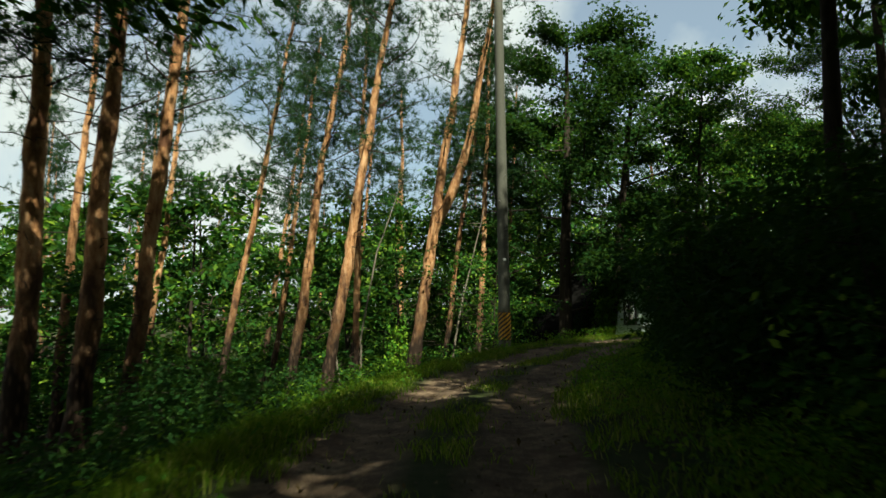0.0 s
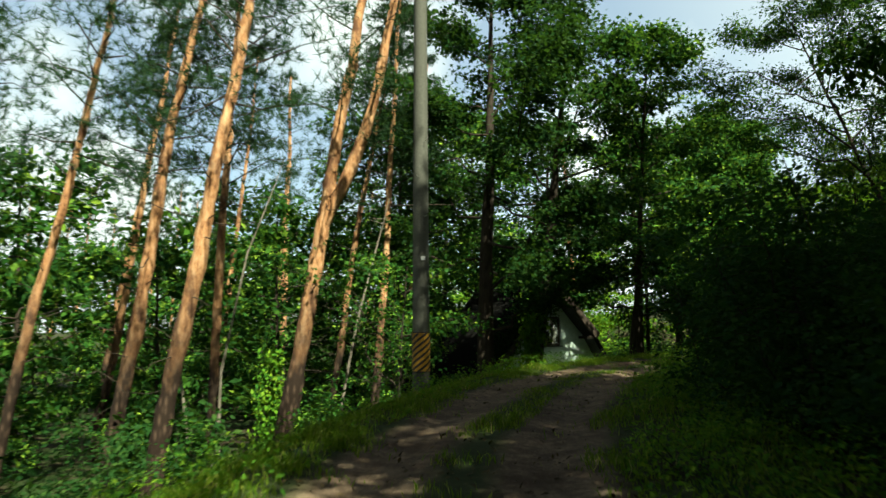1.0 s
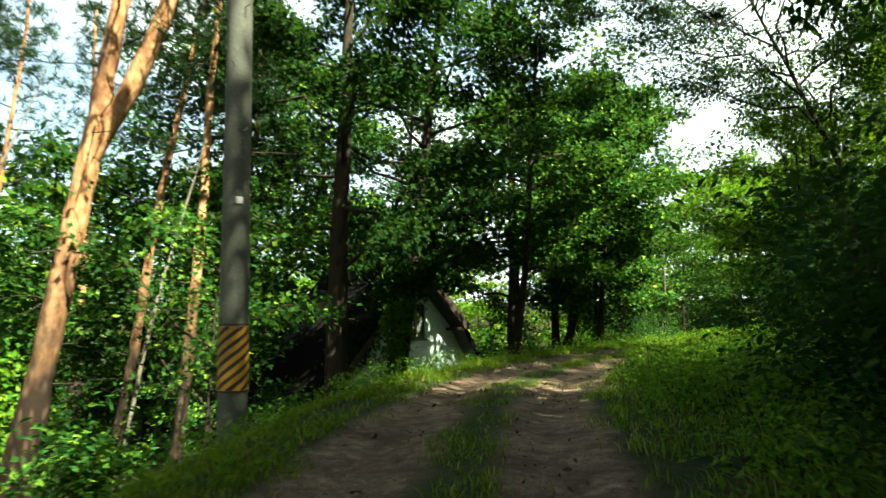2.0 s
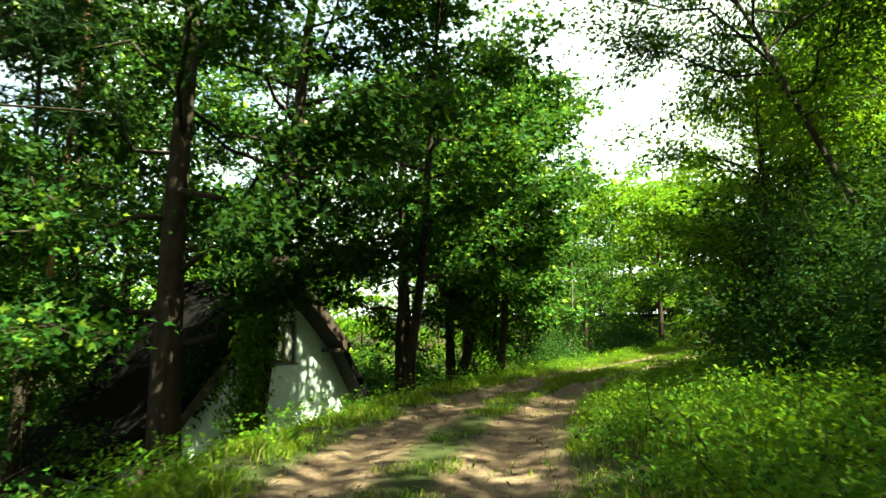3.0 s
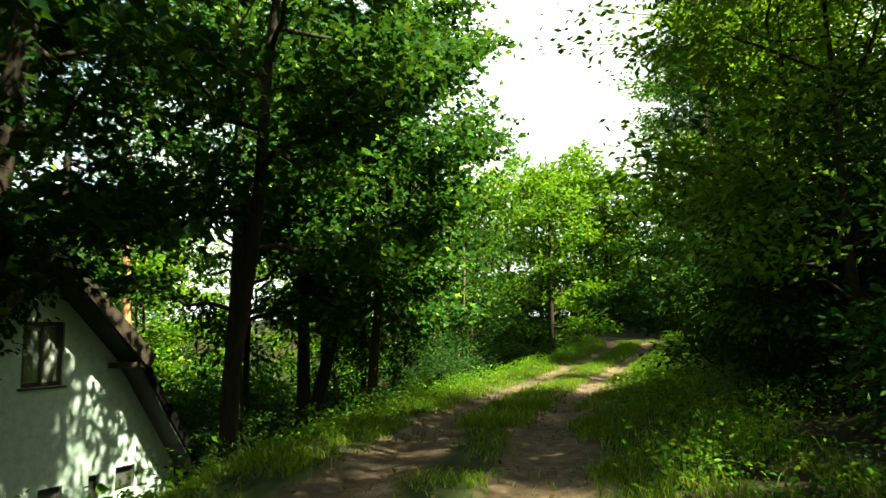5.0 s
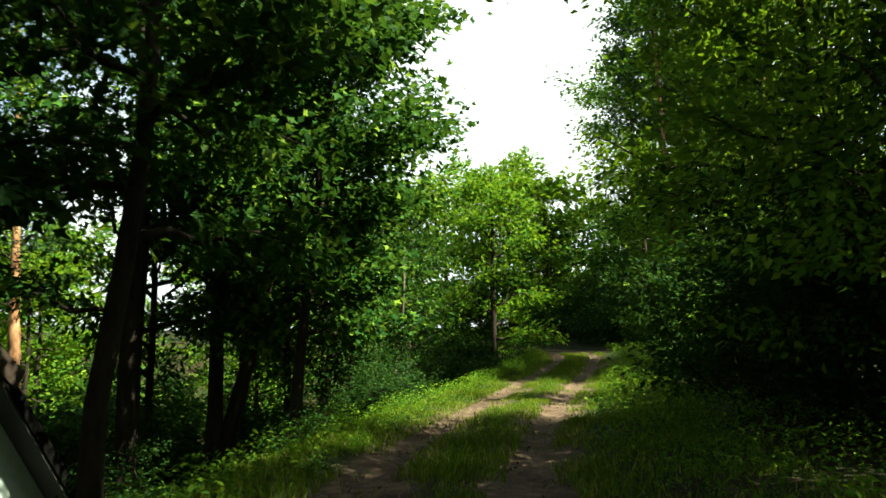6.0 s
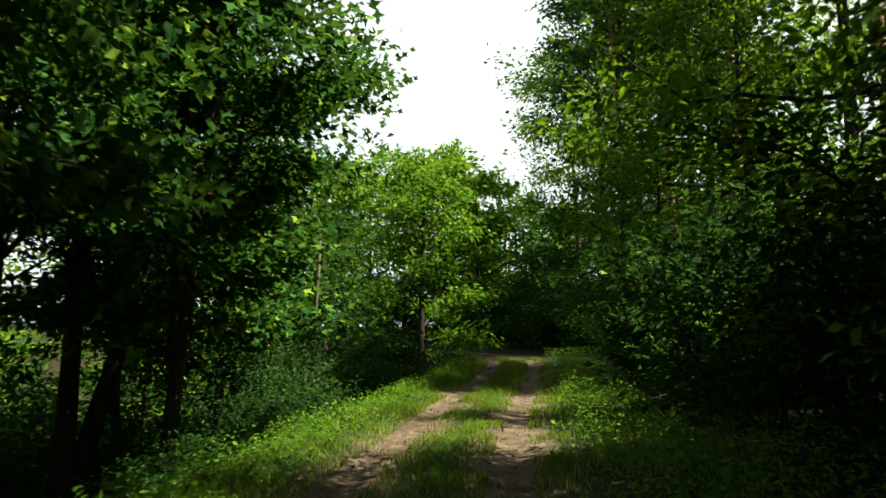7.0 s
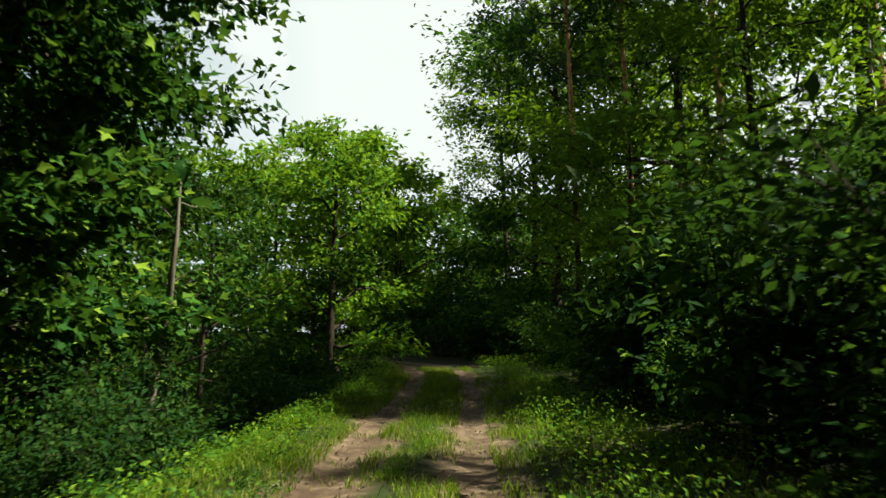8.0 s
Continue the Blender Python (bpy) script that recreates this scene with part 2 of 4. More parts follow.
def road_material():
    """Packed earth and grit, paler in the two wheel tracks (u runs across the road in metres)."""
    m, nt, p, out = nodes_of("track_earth")
    uv = nt.nodes.new("ShaderNodeUVMap")
    uv.uv_map = "across"
    sep = nt.nodes.new("ShaderNodeSeparateXYZ")
    nt.links.new(uv.outputs[0], sep.inputs[0])
    v = coords(nt)
    wob = noise_tex(nt, 0.5, 3, v)
    ab = nt.nodes.new("ShaderNodeMath"); ab.operation = 'ABSOLUTE'
    nt.links.new(sep.outputs[0], ab.inputs[0])
    sh = nt.nodes.new("ShaderNodeMath"); sh.operation = 'SUBTRACT'
    nt.links.new(ab.outputs[0], sh.inputs[0]); sh.inputs[1].default_value = 0.8
    ab2 = nt.nodes.new("ShaderNodeMath"); ab2.operation = 'ABSOLUTE'
    nt.links.new(sh.outputs[0], ab2.inputs[0])
    ad = nt.nodes.new("ShaderNodeMath"); ad.operation = 'ADD'
    nt.links.new(ab2.outputs[0], ad.inputs[0])
    ws = nt.nodes.new("ShaderNodeMath"); ws.operation = 'MULTIPLY_ADD'
    nt.links.new(wob, ws.inputs[0]); ws.inputs[1].default_value, ws.inputs[2].default_value = 0.5, -0.25
    nt.links.new(ws.outputs[0], ad.inputs[1])
    rut = ramp(nt, ad.outputs[0], [(0.40, (1, 1, 1)), (0.66, (0, 0, 0))])
    fine = noise_tex(nt, 5.5, 8, v, 0.8)
    mid = noise_tex(nt, 1.6, 5, v, 0.6)
    vor = nt.nodes.new("ShaderNodeTexVoronoi")
    vor.inputs["Scale"].default_value = 26
    nt.links.new(v, vor.inputs["Vector"])
    bare = ramp(nt, fine, [(0.3, (0.034, 0.024, 0.016)), (0.5, (0.080, 0.056, 0.036)), (0.7, (0.20, 0.148, 0.10))])
    bare = mixc(nt, ramp(nt, vor.outputs["Distance"], [(0.0, (1, 1, 1)), (0.25, (0, 0, 0))]), bare, (0.22, 0.18, 0.14))
    bare = mixc(nt, ramp(nt, mid, [(0.35, (0.7, 0.7, 0.7)), (0.6, (0, 0, 0))]), bare, (0.026, 0.015, 0.009))
    side = ramp(nt, fine, [(0.3, (0.008, 0.013, 0.004)), (0.55, (0.02, 0.026, 0.008)), (0.75, (0.045, 0.042, 0.018))])
    col = mixc(nt, rut, side, bare)
    nt.links.new(col, p.inputs["Base Color"])
    p.inputs["Roughness"].default_value = 0.95
    p.inputs["Specular IOR Level"].default_value = 0.08
    grit = noise_tex(nt, 48, 3, v, 0.8)
    bump(nt, mixc(nt, 0.5, fine, grit), p, 0.35, 0.02)
    return m


M_GROUND, M_ROAD = ground_material(), road_material()

# ---- mesh building ----
class Geo:
    """Gathers vertices, triangles and quads for one mesh."""
    def __init__(self):
        self.v, self.t, self.q, self.n = [], [], [], 0

    def add(self, v, tris=None, quads=None):
        v = np.asarray(v, float).reshape(-1, 3)
        if tris is not None and len(tris):
            self.t.append(np.asarray(tris, int).reshape(-1, 3) + self.n)
        if quads is not None and len(quads):
            self.q.append(np.asarray(quads, int).reshape(-1, 4) + self.n)
        self.v.append(v)
        self.n += len(v)
        return self

    def mesh(self, name, material, smooth=False):
        me = bpy.data.meshes.new(name)
        v = np.concatenate(self.v)
        t = np.concatenate(self.t) if self.t else np.zeros((0, 3), int)
        q = np.concatenate(self.q) if self.q else np.zeros((0, 4), int)
        me.vertices.add(len(v))
        me.vertices.foreach_set("co", v.astype(np.float32).ravel())
        idx = np.concatenate([t.ravel(), q.ravel()]).astype(np.int32)
        me.loops.add(len(idx))
        me.loops.foreach_set("vertex_index", idx)
        starts = np.concatenate([np.arange(len(t)) * 3, len(t) * 3 + np.arange(len(q)) * 4]).astype(np.int32)
        me.polygons.add(len(starts))
        me.polygons.foreach_set("loop_start", starts)
        me.update(calc_edges=True)
        if smooth:
            me.polygons.foreach_set("use_smooth", np.ones(len(starts), bool))
        me.materials.append(material)
        return me


def mesh_part(name, geo, material, parent, label="", smooth=False):
    ob = new(name, geo.mesh(name, material, smooth))
    ob.parent = parent
    return tagged(ob, label)


def part(name, bm, material, parent, label=""):
    me = bpy.data.meshes.new(name)
    bmesh.ops.recalc_face_normals(bm, faces=bm.faces)
    bm.to_mesh(me)
    bm.free()
    me.materials.append(material)
    ob = new(name, me)
    ob.parent = parent
    return tagged(ob, label)


def box(bm, x0, x1, y0, y1, z0, z1, bevel=0.0):
    g = bmesh.ops.create_cube(bm, size=1, matrix=Matrix.Translation(((x0 + x1) / 2, (y0 + y1) / 2, (z0 + z1) / 2)) @ Matrix.Diagonal((x1 - x0, y1 - y0, z1 - z0, 1)))
    if bevel:
        edges = {e for v in g["verts"] for e in v.link_edges}
        bmesh.ops.bevel(bm, geom=list(edges), offset=bevel, segments=1, affect='EDGES')
    return bm


def tube(geo, pts, radii, sides=6):
    pts = np.asarray(pts, float)
    k = len(pts)
    tang = np.gradient(pts, axis=0)
    tang /= np.linalg.norm(tang, axis=1)[:, None] + 1e-9
    ref = np.where(np.abs(tang[:, 2:3]) > 0.9, [[1.0, 0, 0]], [[0, 0, 1.0]])
    a = np.cross(tang, ref)
    a /= np.linalg.norm(a, axis=1)[:, None] + 1e-9
    if k > 1:
        for i in range(1, k):
            a[i] = a[i - 1] - tang[i] * (a[i - 1] @ tang[i])
            a[i] /= np.linalg.norm(a[i]) + 1e-9
    b = np.cross(tang, a)
    ang = np.linspace(0, 2 * np.pi, sides, endpoint=False)
    ring = a[:, None, :] * np.cos(ang)[None, :, None] + b[:, None, :] * np.sin(ang)[None, :, None]
    v = pts[:, None, :] + ring * np.asarray(radii, float)[:, None, None]
    i, j = np.meshgrid(np.arange(k - 1), np.arange(sides), indexing="ij")
    j2 = (j + 1) % sides
    quads = np.stack([i * sides + j, i * sides + j2, (i + 1) * sides + j2, (i + 1) * sides + j], -1).reshape(-1, 4)
    geo.add(v.reshape(-1, 3), None, quads)


def unit(v):
    return v / (np.linalg.norm(v, axis=-1, keepdims=True) + 1e-9)


def leaves(geo, rng, pos, out, size, droop=0.35, flat=0.6, lobed=False):
    """Folded leaves at pos, pointing along out: pointed ovals, or leaves with three lobes."""
    n = len(pos)
    if n == 0:
        return
    s = size * (1.0 if lobed else 1.2) * rng.uniform(0.6, 1.3, (n, 1))
    d = unit(out + rng.normal(0, 0.5, (n, 3)) + [0, 0, -droop])
    up = unit(np.array([[0, 0, 1.0]]) * flat + rng.normal(0, 0.45, (n, 3)))
    side = unit(np.cross(d, up))
    nor = np.cross(side, d)
    if lobed:
        w = s * rng.uniform(0.85, 1.05, (n, 1))
        pts = [(0, 0, 0), (0.10, 0.40, 0.03), (0.30, 0.17, 0.02), (0.68, 0.46, 0.02), (0.58, 0.14, 0.02), (1.0, 0.0, -0.12),
               (0.58, -0.14, 0.02), (0.68, -0.46, 0.02), (0.30, -0.17, 0.02), (0.10, -0.40, 0.03)] if lobed == 5 else \
              [(0, 0, 0), (0.5, 0.55, 0.06), (0.52, 0.23, 0.02), (1.0, 0, -0.12), (0.52, -0.23, 0.02), (0.5, -0.55, 0.06)]
        v = np.stack([pos + d * s * a + side * w * b + nor * s * c for a, b, c in pts], 1).reshape(-1, 3)
        m = len(pts)
        k = np.arange(n)[:, None] * m
        geo.add(v, np.concatenate([k + [0, i, i + 1] for i in range(1, m - 1)]))
        return
    w = s * rng.uniform(0.19, 0.30, (n, 1))
    mid = pos + d * s * 0.48 + nor * s * 0.10
    v = np.stack([pos, mid + side * w, pos + d * s, mid - side * w], 1).reshape(-1, 3)
    k = np.arange(n)[:, None] * 4
    geo.add(v, np.concatenate([k + [0, 1, 2], k + [0, 2, 3]]))


def blades(geo, rng, pos, height, width, bend=0.7):
    """Bent, tapering blades of grass."""
    n = len(pos)
    h = np.asarray(height).reshape(-1, 1) * rng.uniform(0.6, 1.3, (n, 1))
    ang = rng.uniform(0, 2 * np.pi, n)
    lean = np.stack([np.cos(ang), np.sin(ang), np.zeros(n)], 1) * rng.uniform(0.1, bend * 2, (n, 1))
    a2 = rng.uniform(0, 2 * np.pi, n)
    side = np.stack([np.cos(a2), np.sin(a2), np.zeros(n)], 1) * width
    upv = np.array([[0, 0, 1.0]])
    m = pos + h * (upv * 0.6 + lean * 0.25)
    tip = pos + h * (upv * 0.95 + lean)
    v = np.stack([pos - side, pos + side, m + side * 0.7, m - side * 0.7, tip], 1).reshape(-1, 3)
    k = np.arange(n)[:, None] * 5
    geo.add(v, k + [3, 2, 4], k + [0, 1, 2, 3])


def curve_pts(p0, direction, length, rng, k=6, rise=0.25, wob=0.12):
    t = np.linspace(0, 1, k)[:, None]
    d = unit(np.asarray(direction, float))
    w = np.cumsum(rng.normal(0, wob / k, (k, 3)), axis=0) * length
    w -= w[0]
    return np.asarray(p0) + d * t * length + np.array([[0, 0, 1.0]]) * (t ** 2) * rise * length + w


def trunk_path(rng, height, lean=(0, 0), wob=0.02, k=9):
    t = np.linspace(0, 1, k)
    w = np.cumsum(rng.normal(0, wob, (k, 2)), axis=0) * height / k
    w -= w[0]
    return np.stack([lean[0] * t * height + w[:, 0], lean[1] * t * height + w[:, 1], t * height], 1)


def sample(path, f):
    f = np.clip(f, 0, 1) * (len(path) - 1)
    i = np.minimum(f.astype(int), len(path) - 2)
    r = (f - i)[:, None]
    return path[i] * (1 - r) + path[i + 1] * r


def empty_thing(name, label, category, group="", kind=""):
    ob = new(name)
    return tagged(ob, label, category, group, kind)


def broadleaf(name, label, seed, height, radius, base, n_leaf, leaf=0.13, limbs=16, r0=0.16, lean=(0, 0), mat=None, group="", forks=1, spray=0.42, lobed=False, twigs=7, split=False, bare=False):
    """A broad-leaved tree: trunk, limbs with twigs, and leaves in loose flat sprays."""
    rng = np.random.default_rng(seed)
    root = empty_thing(name, label, "tree", group)
    gt, gl, gc = Geo(), Geo(), Geo()
    stems = []
    for s in range(forks):
        a = rng.uniform(0, 6.28) + s * 2 * np.pi / forks
        ln = (lean[0] + (0.12 * math.cos(a) if forks > 1 else 0), lean[1] + (0.12 * math.sin(a) if forks > 1 else 0))
        p = trunk_path(rng, height * (0.96 if s else 1), ln, 0.035, 11)
        stems.append(p)
        f = np.linspace(0, 1, 11)
        tube(gt, p, r0 * (1 - 0.85 * f) * (1 + 0.5 * np.exp(-f * 18)) * (0.8 if forks > 1 else 1), 9)
    ends, outs = [], []
    for i in range(limbs):
        p = stems[i % forks]
        f = base / height + (1 - base / height) * ((i + 0.5) / limbs) ** 0.9
        o = sample(p, np.array([f * 0.97]))[0]
        az = i * 2.399 + rng.uniform(-0.4, 0.4)
        prof = math.sin(math.pi * min(1, max(0.08, 0.16 + 0.84 * (f - base / height) / (1.0001 - base / height)))) ** 0.6
        ln = radius * prof * rng.uniform(0.65, 1.1) + 0.5
        elev = 0.15 + 0.75 * f + rng.uniform(-0.2, 0.2)
        c = curve_pts(o, (math.cos(az), math.sin(az), elev * 0.6), ln, rng, 7, 0.12, 0.5)
        rl = min(r0, 0.2) * (1 - 0.8 * f) * 0.45 + 0.012
        if split:
            gk = Geo()
            tube(gk, c, rl * np.linspace(1, 0.2, 7), 7)
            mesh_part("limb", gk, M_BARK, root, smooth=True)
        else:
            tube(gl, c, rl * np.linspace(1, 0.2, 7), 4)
        for j in range(twigs):
            ff = rng.uniform(0.25, 1.0)
            q = sample(c, np.array([ff]))[0]
            dv = unit(c[-1] - c[0] + rng.normal(0, 0.55, 3) * ln)
            dv[2] *= 0.5
            tw = curve_pts(q, dv, ln * rng.uniform(0.2, 0.42) + 0.35, rng, 4, -0.02, 0.3)
            if not bare:
                tube(gl, tw[[0, 2, 3]], (0.013, 0.008, 0.004), 3)
            ends.append(tw)
            outs.append(unit(tw[-1] - tw[0]))
    per = n_leaf // len(ends)
    for tw, o in zip(ends, outs):
        pos = sample(tw, rng.uniform(0.05, 1.05, per)) + np.clip(rng.normal(0, 1, (per, 3)), -1.9, 1.9) * np.array([spray, spray, spray * 0.38])
        leaves(gc, rng, pos, np.tile(o, (per, 1)), leaf, 0.35, 0.6, lobed)
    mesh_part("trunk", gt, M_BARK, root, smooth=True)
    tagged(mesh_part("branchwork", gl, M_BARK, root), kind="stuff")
    tagged(mesh_part("crown", gc, mat or M_LEAF, root), kind="stuff")
    return root


def pine(name, label, seed, height, base, r0=0.17, lean=(0.0, 0.0), tufts=560, group="tall pines", fork=None, crown_r=2.6):
    """A tall pine: bare flaking trunk with dead stubs, an open crown of needle tufts high up."""
    rng = np.random.default_rng(seed)
    root = empty_thing(name, label, "pine tree", group)
    gt, gb, gc = Geo(), Geo(), Geo()
    p = trunk_path(rng, height, lean, 0.03, 13)
    f = np.linspace(0, 1, 49)
    stems = [(p, 0.0)]
    knots = 1 + rng.normal(0, 0.05, 49) * (f > 0.04) + 0.16 * (rng.random(49) < 0.12)
    fine = sample(p, f) + rng.normal(0, 0.012, (49, 3)) * [1, 1, 0]
    tube(gt, fine, r0 * (1 - 0.72 * f) * (1 + 0.35 * np.exp(-f * 25)) * knots, 11)
    if fork:
        fz, off = fork
        o = sample(p, np.array([fz / height]))[0]
        c = trunk_path(rng, height - fz, (lean[0] + off[0] * 0.02, lean[1] + off[1] * 0.02), 0.03, 9)
        c[:, :2] += np.asarray(off) * np.clip(np.linspace(0, 1, 9) * 3, 0, 1)[:, None] ** 0.7
        c = c + o
        tube(gt, sample(c, np.linspace(0, 1, 29)), r0 * 0.72 * np.linspace(1, 0.25, 29) * (1 + rng.normal(0, 0.05, 29)), 11)
        stems.append((c, fz))
    for i in range(16):
        z = rng.uniform(0.14, base / height)
        o = sample(p, np.array([z]))[0]
        az = rng.uniform(0, 6.28)
        c = curve_pts(o, (math.cos(az), math.sin(az), rng.uniform(-0.1, 0.35)), rng.uniform(0.3, 2.0), rng, 5, -0.05, 0.5)
        tube(gb, c[[0, 2, 3, 4]], (0.022, 0.015, 0.01, 0.006), 3)
    nb = 30
    for i in range(nb):
        st, z0 = stems[i % len(stems)]
        u = (i + rng.uniform(0, 1)) / nb
        z = base + (height - base) * u
        o = sample(st, np.array([(z - z0) / (height - z0)]))[0]
        az = i * 2.4 + rng.uniform(-0.5, 0.5)
        ln = crown_r * (1.05 - 0.75 * u) * rng.uniform(0.5, 1.1)
        c = curve_pts(o, (math.cos(az), math.sin(az), 0.15 + 0.4 * u), ln, rng, 6, 0.15, 0.5)
        tube(gb, c[[0, 2, 3, 5]], (0.035, 0.025, 0.018, 0.01), 3)
        m = max(4, tufts // nb)
        q = sample(c, rng.uniform(0.35, 1.05, m)) + rng.normal(0, 1, (m, 3)) * np.array([0.30, 0.30, 0.14]) * (0.5 + ln / 3)
        k = 14
        qq = np.repeat(q, k, axis=0)
        d = unit(rng.normal(0, 1, (m * k, 3)) + [0, 0, 0.35])
        L = rng.uniform(0.2, 0.38, (m * k, 1))
        sd = unit(np.cross(d, rng.normal(0, 1, (m * k, 3)))) * 0.014
        v = np.stack([qq - sd, qq + sd, qq + d * L], 1).reshape(-1, 3)
        gc.add(v, np.arange(m * k * 3).reshape(-1, 3))
    mesh_part("trunk", gt, M_PINE, root, smooth=True)
    tagged(mesh_part("branchwork", gb, M_BARK, root), kind="stuff")
    tagged(mesh_part("crown", gc, M_NEEDLE, root), kind="stuff")
    return root


def bush(name, label, seed, height, radius, n_leaf, leaf=0.1, mat=None, group="undergrowth along the track", stems=9, category="bush"):
    rng = np.random.default_rng(seed)
    root = empty_thing(name, label, category, group)
    gs, gc = Geo(), Geo()
    tw = []
    for i in range(stems):
        az = i * 2.4 + rng.uniform(-0.5, 0.5)
        sp = rng.uniform(0.1, 0.9)
        c = curve_pts((0.12 * math.cos(az), 0.12 * math.sin(az), -0.15), (math.cos(az) * sp * radius / height, math.sin(az) * sp * radius / height, 1), height * rng.uniform(0.7, 1.0), rng, 6, -0.05, 0.35)
        tube(gs, c[[0, 2, 4, 5]], np.array([0.022, 0.016, 0.010, 0.006]) * min(1, height / 1.5), 3)
        for j in range(7):
            q = sample(c, np.array([rng.uniform(0.2, 1.0)]))[0]
            a = rng.uniform(0, 6.28)
            t = curve_pts(q, (math.cos(a), math.sin(a), rng.uniform(-0.1, 0.5)), radius * rng.uniform(0.25, 0.6), rng, 4, -0.1, 0.3)
            if j < 3 and height > 1.2:
                tube(gs, t[[0, 2, 3]], (0.008, 0.005, 0.003), 3)
            tw.append(t)
    per = n_leaf // len(tw)
    for t in tw:
        pos = sample(t, rng.uniform(0.0, 1.05, per)) + np.clip(rng.normal(0, 1, (per, 3)), -1.7, 1.7) * np.array([0.24, 0.24, 0.11]) * (radius / 1.3)
        leaves(gc, rng, pos, np.tile(unit(t[-1] - t[0]), (per, 1)), leaf, 0.3, 0.7)
    tagged(mesh_part("stemwork", gs, M_BARK, root), kind="stuff")
    tagged(mesh_part("foliage", gc, mat or M_LEAF_SHADED, root), kind="stuff")
    return root


# ---- the lie of the land ----
LINE = np.array([(-0.6, -120, 0), (-0.4, -60, 0), (-0.3, -25, 0), (-0.2, 0, 0.0), (-0.05, 7, 0.09), (1.2, 13.7, 0.13), (2.6, 17.2, 0.24), (4.2, 20.3, 0.34), (6.3, 23.7, 0.36),
                 (9.0, 26.8, 0.39), (11.9, 29.3, 0.42), (15.9, 32.3, 0.43), (23.9, 36.9, 0.48), (32.5, 41.3, 0.8), (39.5, 45.6, 1.1), (44.2, 51.0, 1.3), (45.2, 58, 1.5), (42, 67, 1.7), (34, 78, 1.9), (10, 110, 2.3)])


def spline(P, step=0.4):
    out = []
    for i in range(len(P) - 1):
        a, b, c, d = P[max(i - 1, 0)], P[i], P[i + 1], P[min(i + 2, len(P) - 1)]
        k = max(2, int(np.linalg.norm(c - b) / step))
        t = np.linspace(0, 1, k, endpoint=False)[:, None]
        L = np.linalg.norm(c - b)
        m1 = (c - a) / max(np.linalg.norm(c - a), 1e-6) * L
        m2 = (d - b) / max(np.linalg.norm(d - b), 1e-6) * L
        out.append((2 * t**3 - 3 * t**2 + 1) * b + (t**3 - 2 * t**2 + t) * m1 + (-2 * t**3 + 3 * t**2) * c + (t**3 - t**2) * m2)
    return np.concatenate(out + [P[-1:]])


ROAD = spline(LINE)
_tan = unit(np.gradient(ROAD[:, :2], axis=0))
NORM = np.stack([_tan[:, 1], -_tan[:, 0]], 1)        # to the right of the way on
_s = np.concatenate([[0], np.cumsum(np.linalg.norm(np.diff(ROAD[:, :2], axis=0), axis=1))])
S = _s - _s[np.argmin(np.abs(ROAD[:, 1]) + np.abs(ROAD[:, 0]))]


def road_at(s, d):
    """Plan place at s metres along the track and d metres to its right."""
    x = np.interp(s, S, ROAD[:, 0]) + d * np.interp(s, S, NORM[:, 0])
    y = np.interp(s, S, ROAD[:, 1]) + d * np.interp(s, S, NORM[:, 1])
    return x, y


def smooth(a, b, x):
    t = np.clip((x - a) / (b - a), 0, 1)
    return t * t * (3 - 2 * t)


def land(x, y):
    """Height of the ground, with distance along and across the track."""
    x, y = np.atleast_1d(np.asarray(x, float)), np.atleast_1d(np.asarray(y, float))
    z, sd, dd = np.empty(len(x)), np.empty(len(x)), np.empty(len(x))
    for i in range(0, len(x), 4000):
        px, py = x[i:i + 4000, None], y[i:i + 4000, None]
        k = np.argmin((ROAD[None, :, 0] - px) ** 2 + (ROAD[None, :, 1] - py) ** 2, axis=1)
        d = (px[:, 0] - ROAD[k, 0]) * NORM[k, 0] + (py[:, 0] - ROAD[k, 1]) * NORM[k, 1]
        z[i:i + 4000], sd[i:i + 4000], dd[i:i + 4000] = ROAD[k, 2], S[k], d
    dist = np.abs(dd)
    rut = -0.06 * np.exp(-((dist - 0.8) / 0.28) ** 2)
    verge = 0.07 * smooth(1.4, 2.0, dist)
    left = -(3.4 + z) * smooth(1.75, 6.8, -dd)
    right = 1.5 * smooth(2.4, 12, dd)
    wob = 0.09 * np.sin(x * 0.9 + 1.3 * np.sin(y * 0.5)) * np.sin(y * 0.8 + x * 0.3) * smooth(1.5, 5, dist)
    roll = 0.03 * np.sin(x * 2.3 + y * 1.1) * np.sin(y * 2.9 - x * 0.7)
    fade = 1 - smooth(60, 200, np.hypot(x - 15, y - 30)) * 0.6
    return z + rut + verge + (left + right) * fade + wob + roll * 0.3, sd, dd


def axis_steps(lo, hi, fine_lo, fine_hi, fine):
    a = list(np.arange(fine_lo, fine_hi + 1e-6, fine))
    s, v = fine, fine_lo
    left = []
    while v > lo:
        s *= 1.25
        v -= s
        left.append(v)
    s, v = fine, fine_hi
    while v < hi:
        s *= 1.25
        v += s
        a.append(v)
    return np.array(left[::-1] + a)


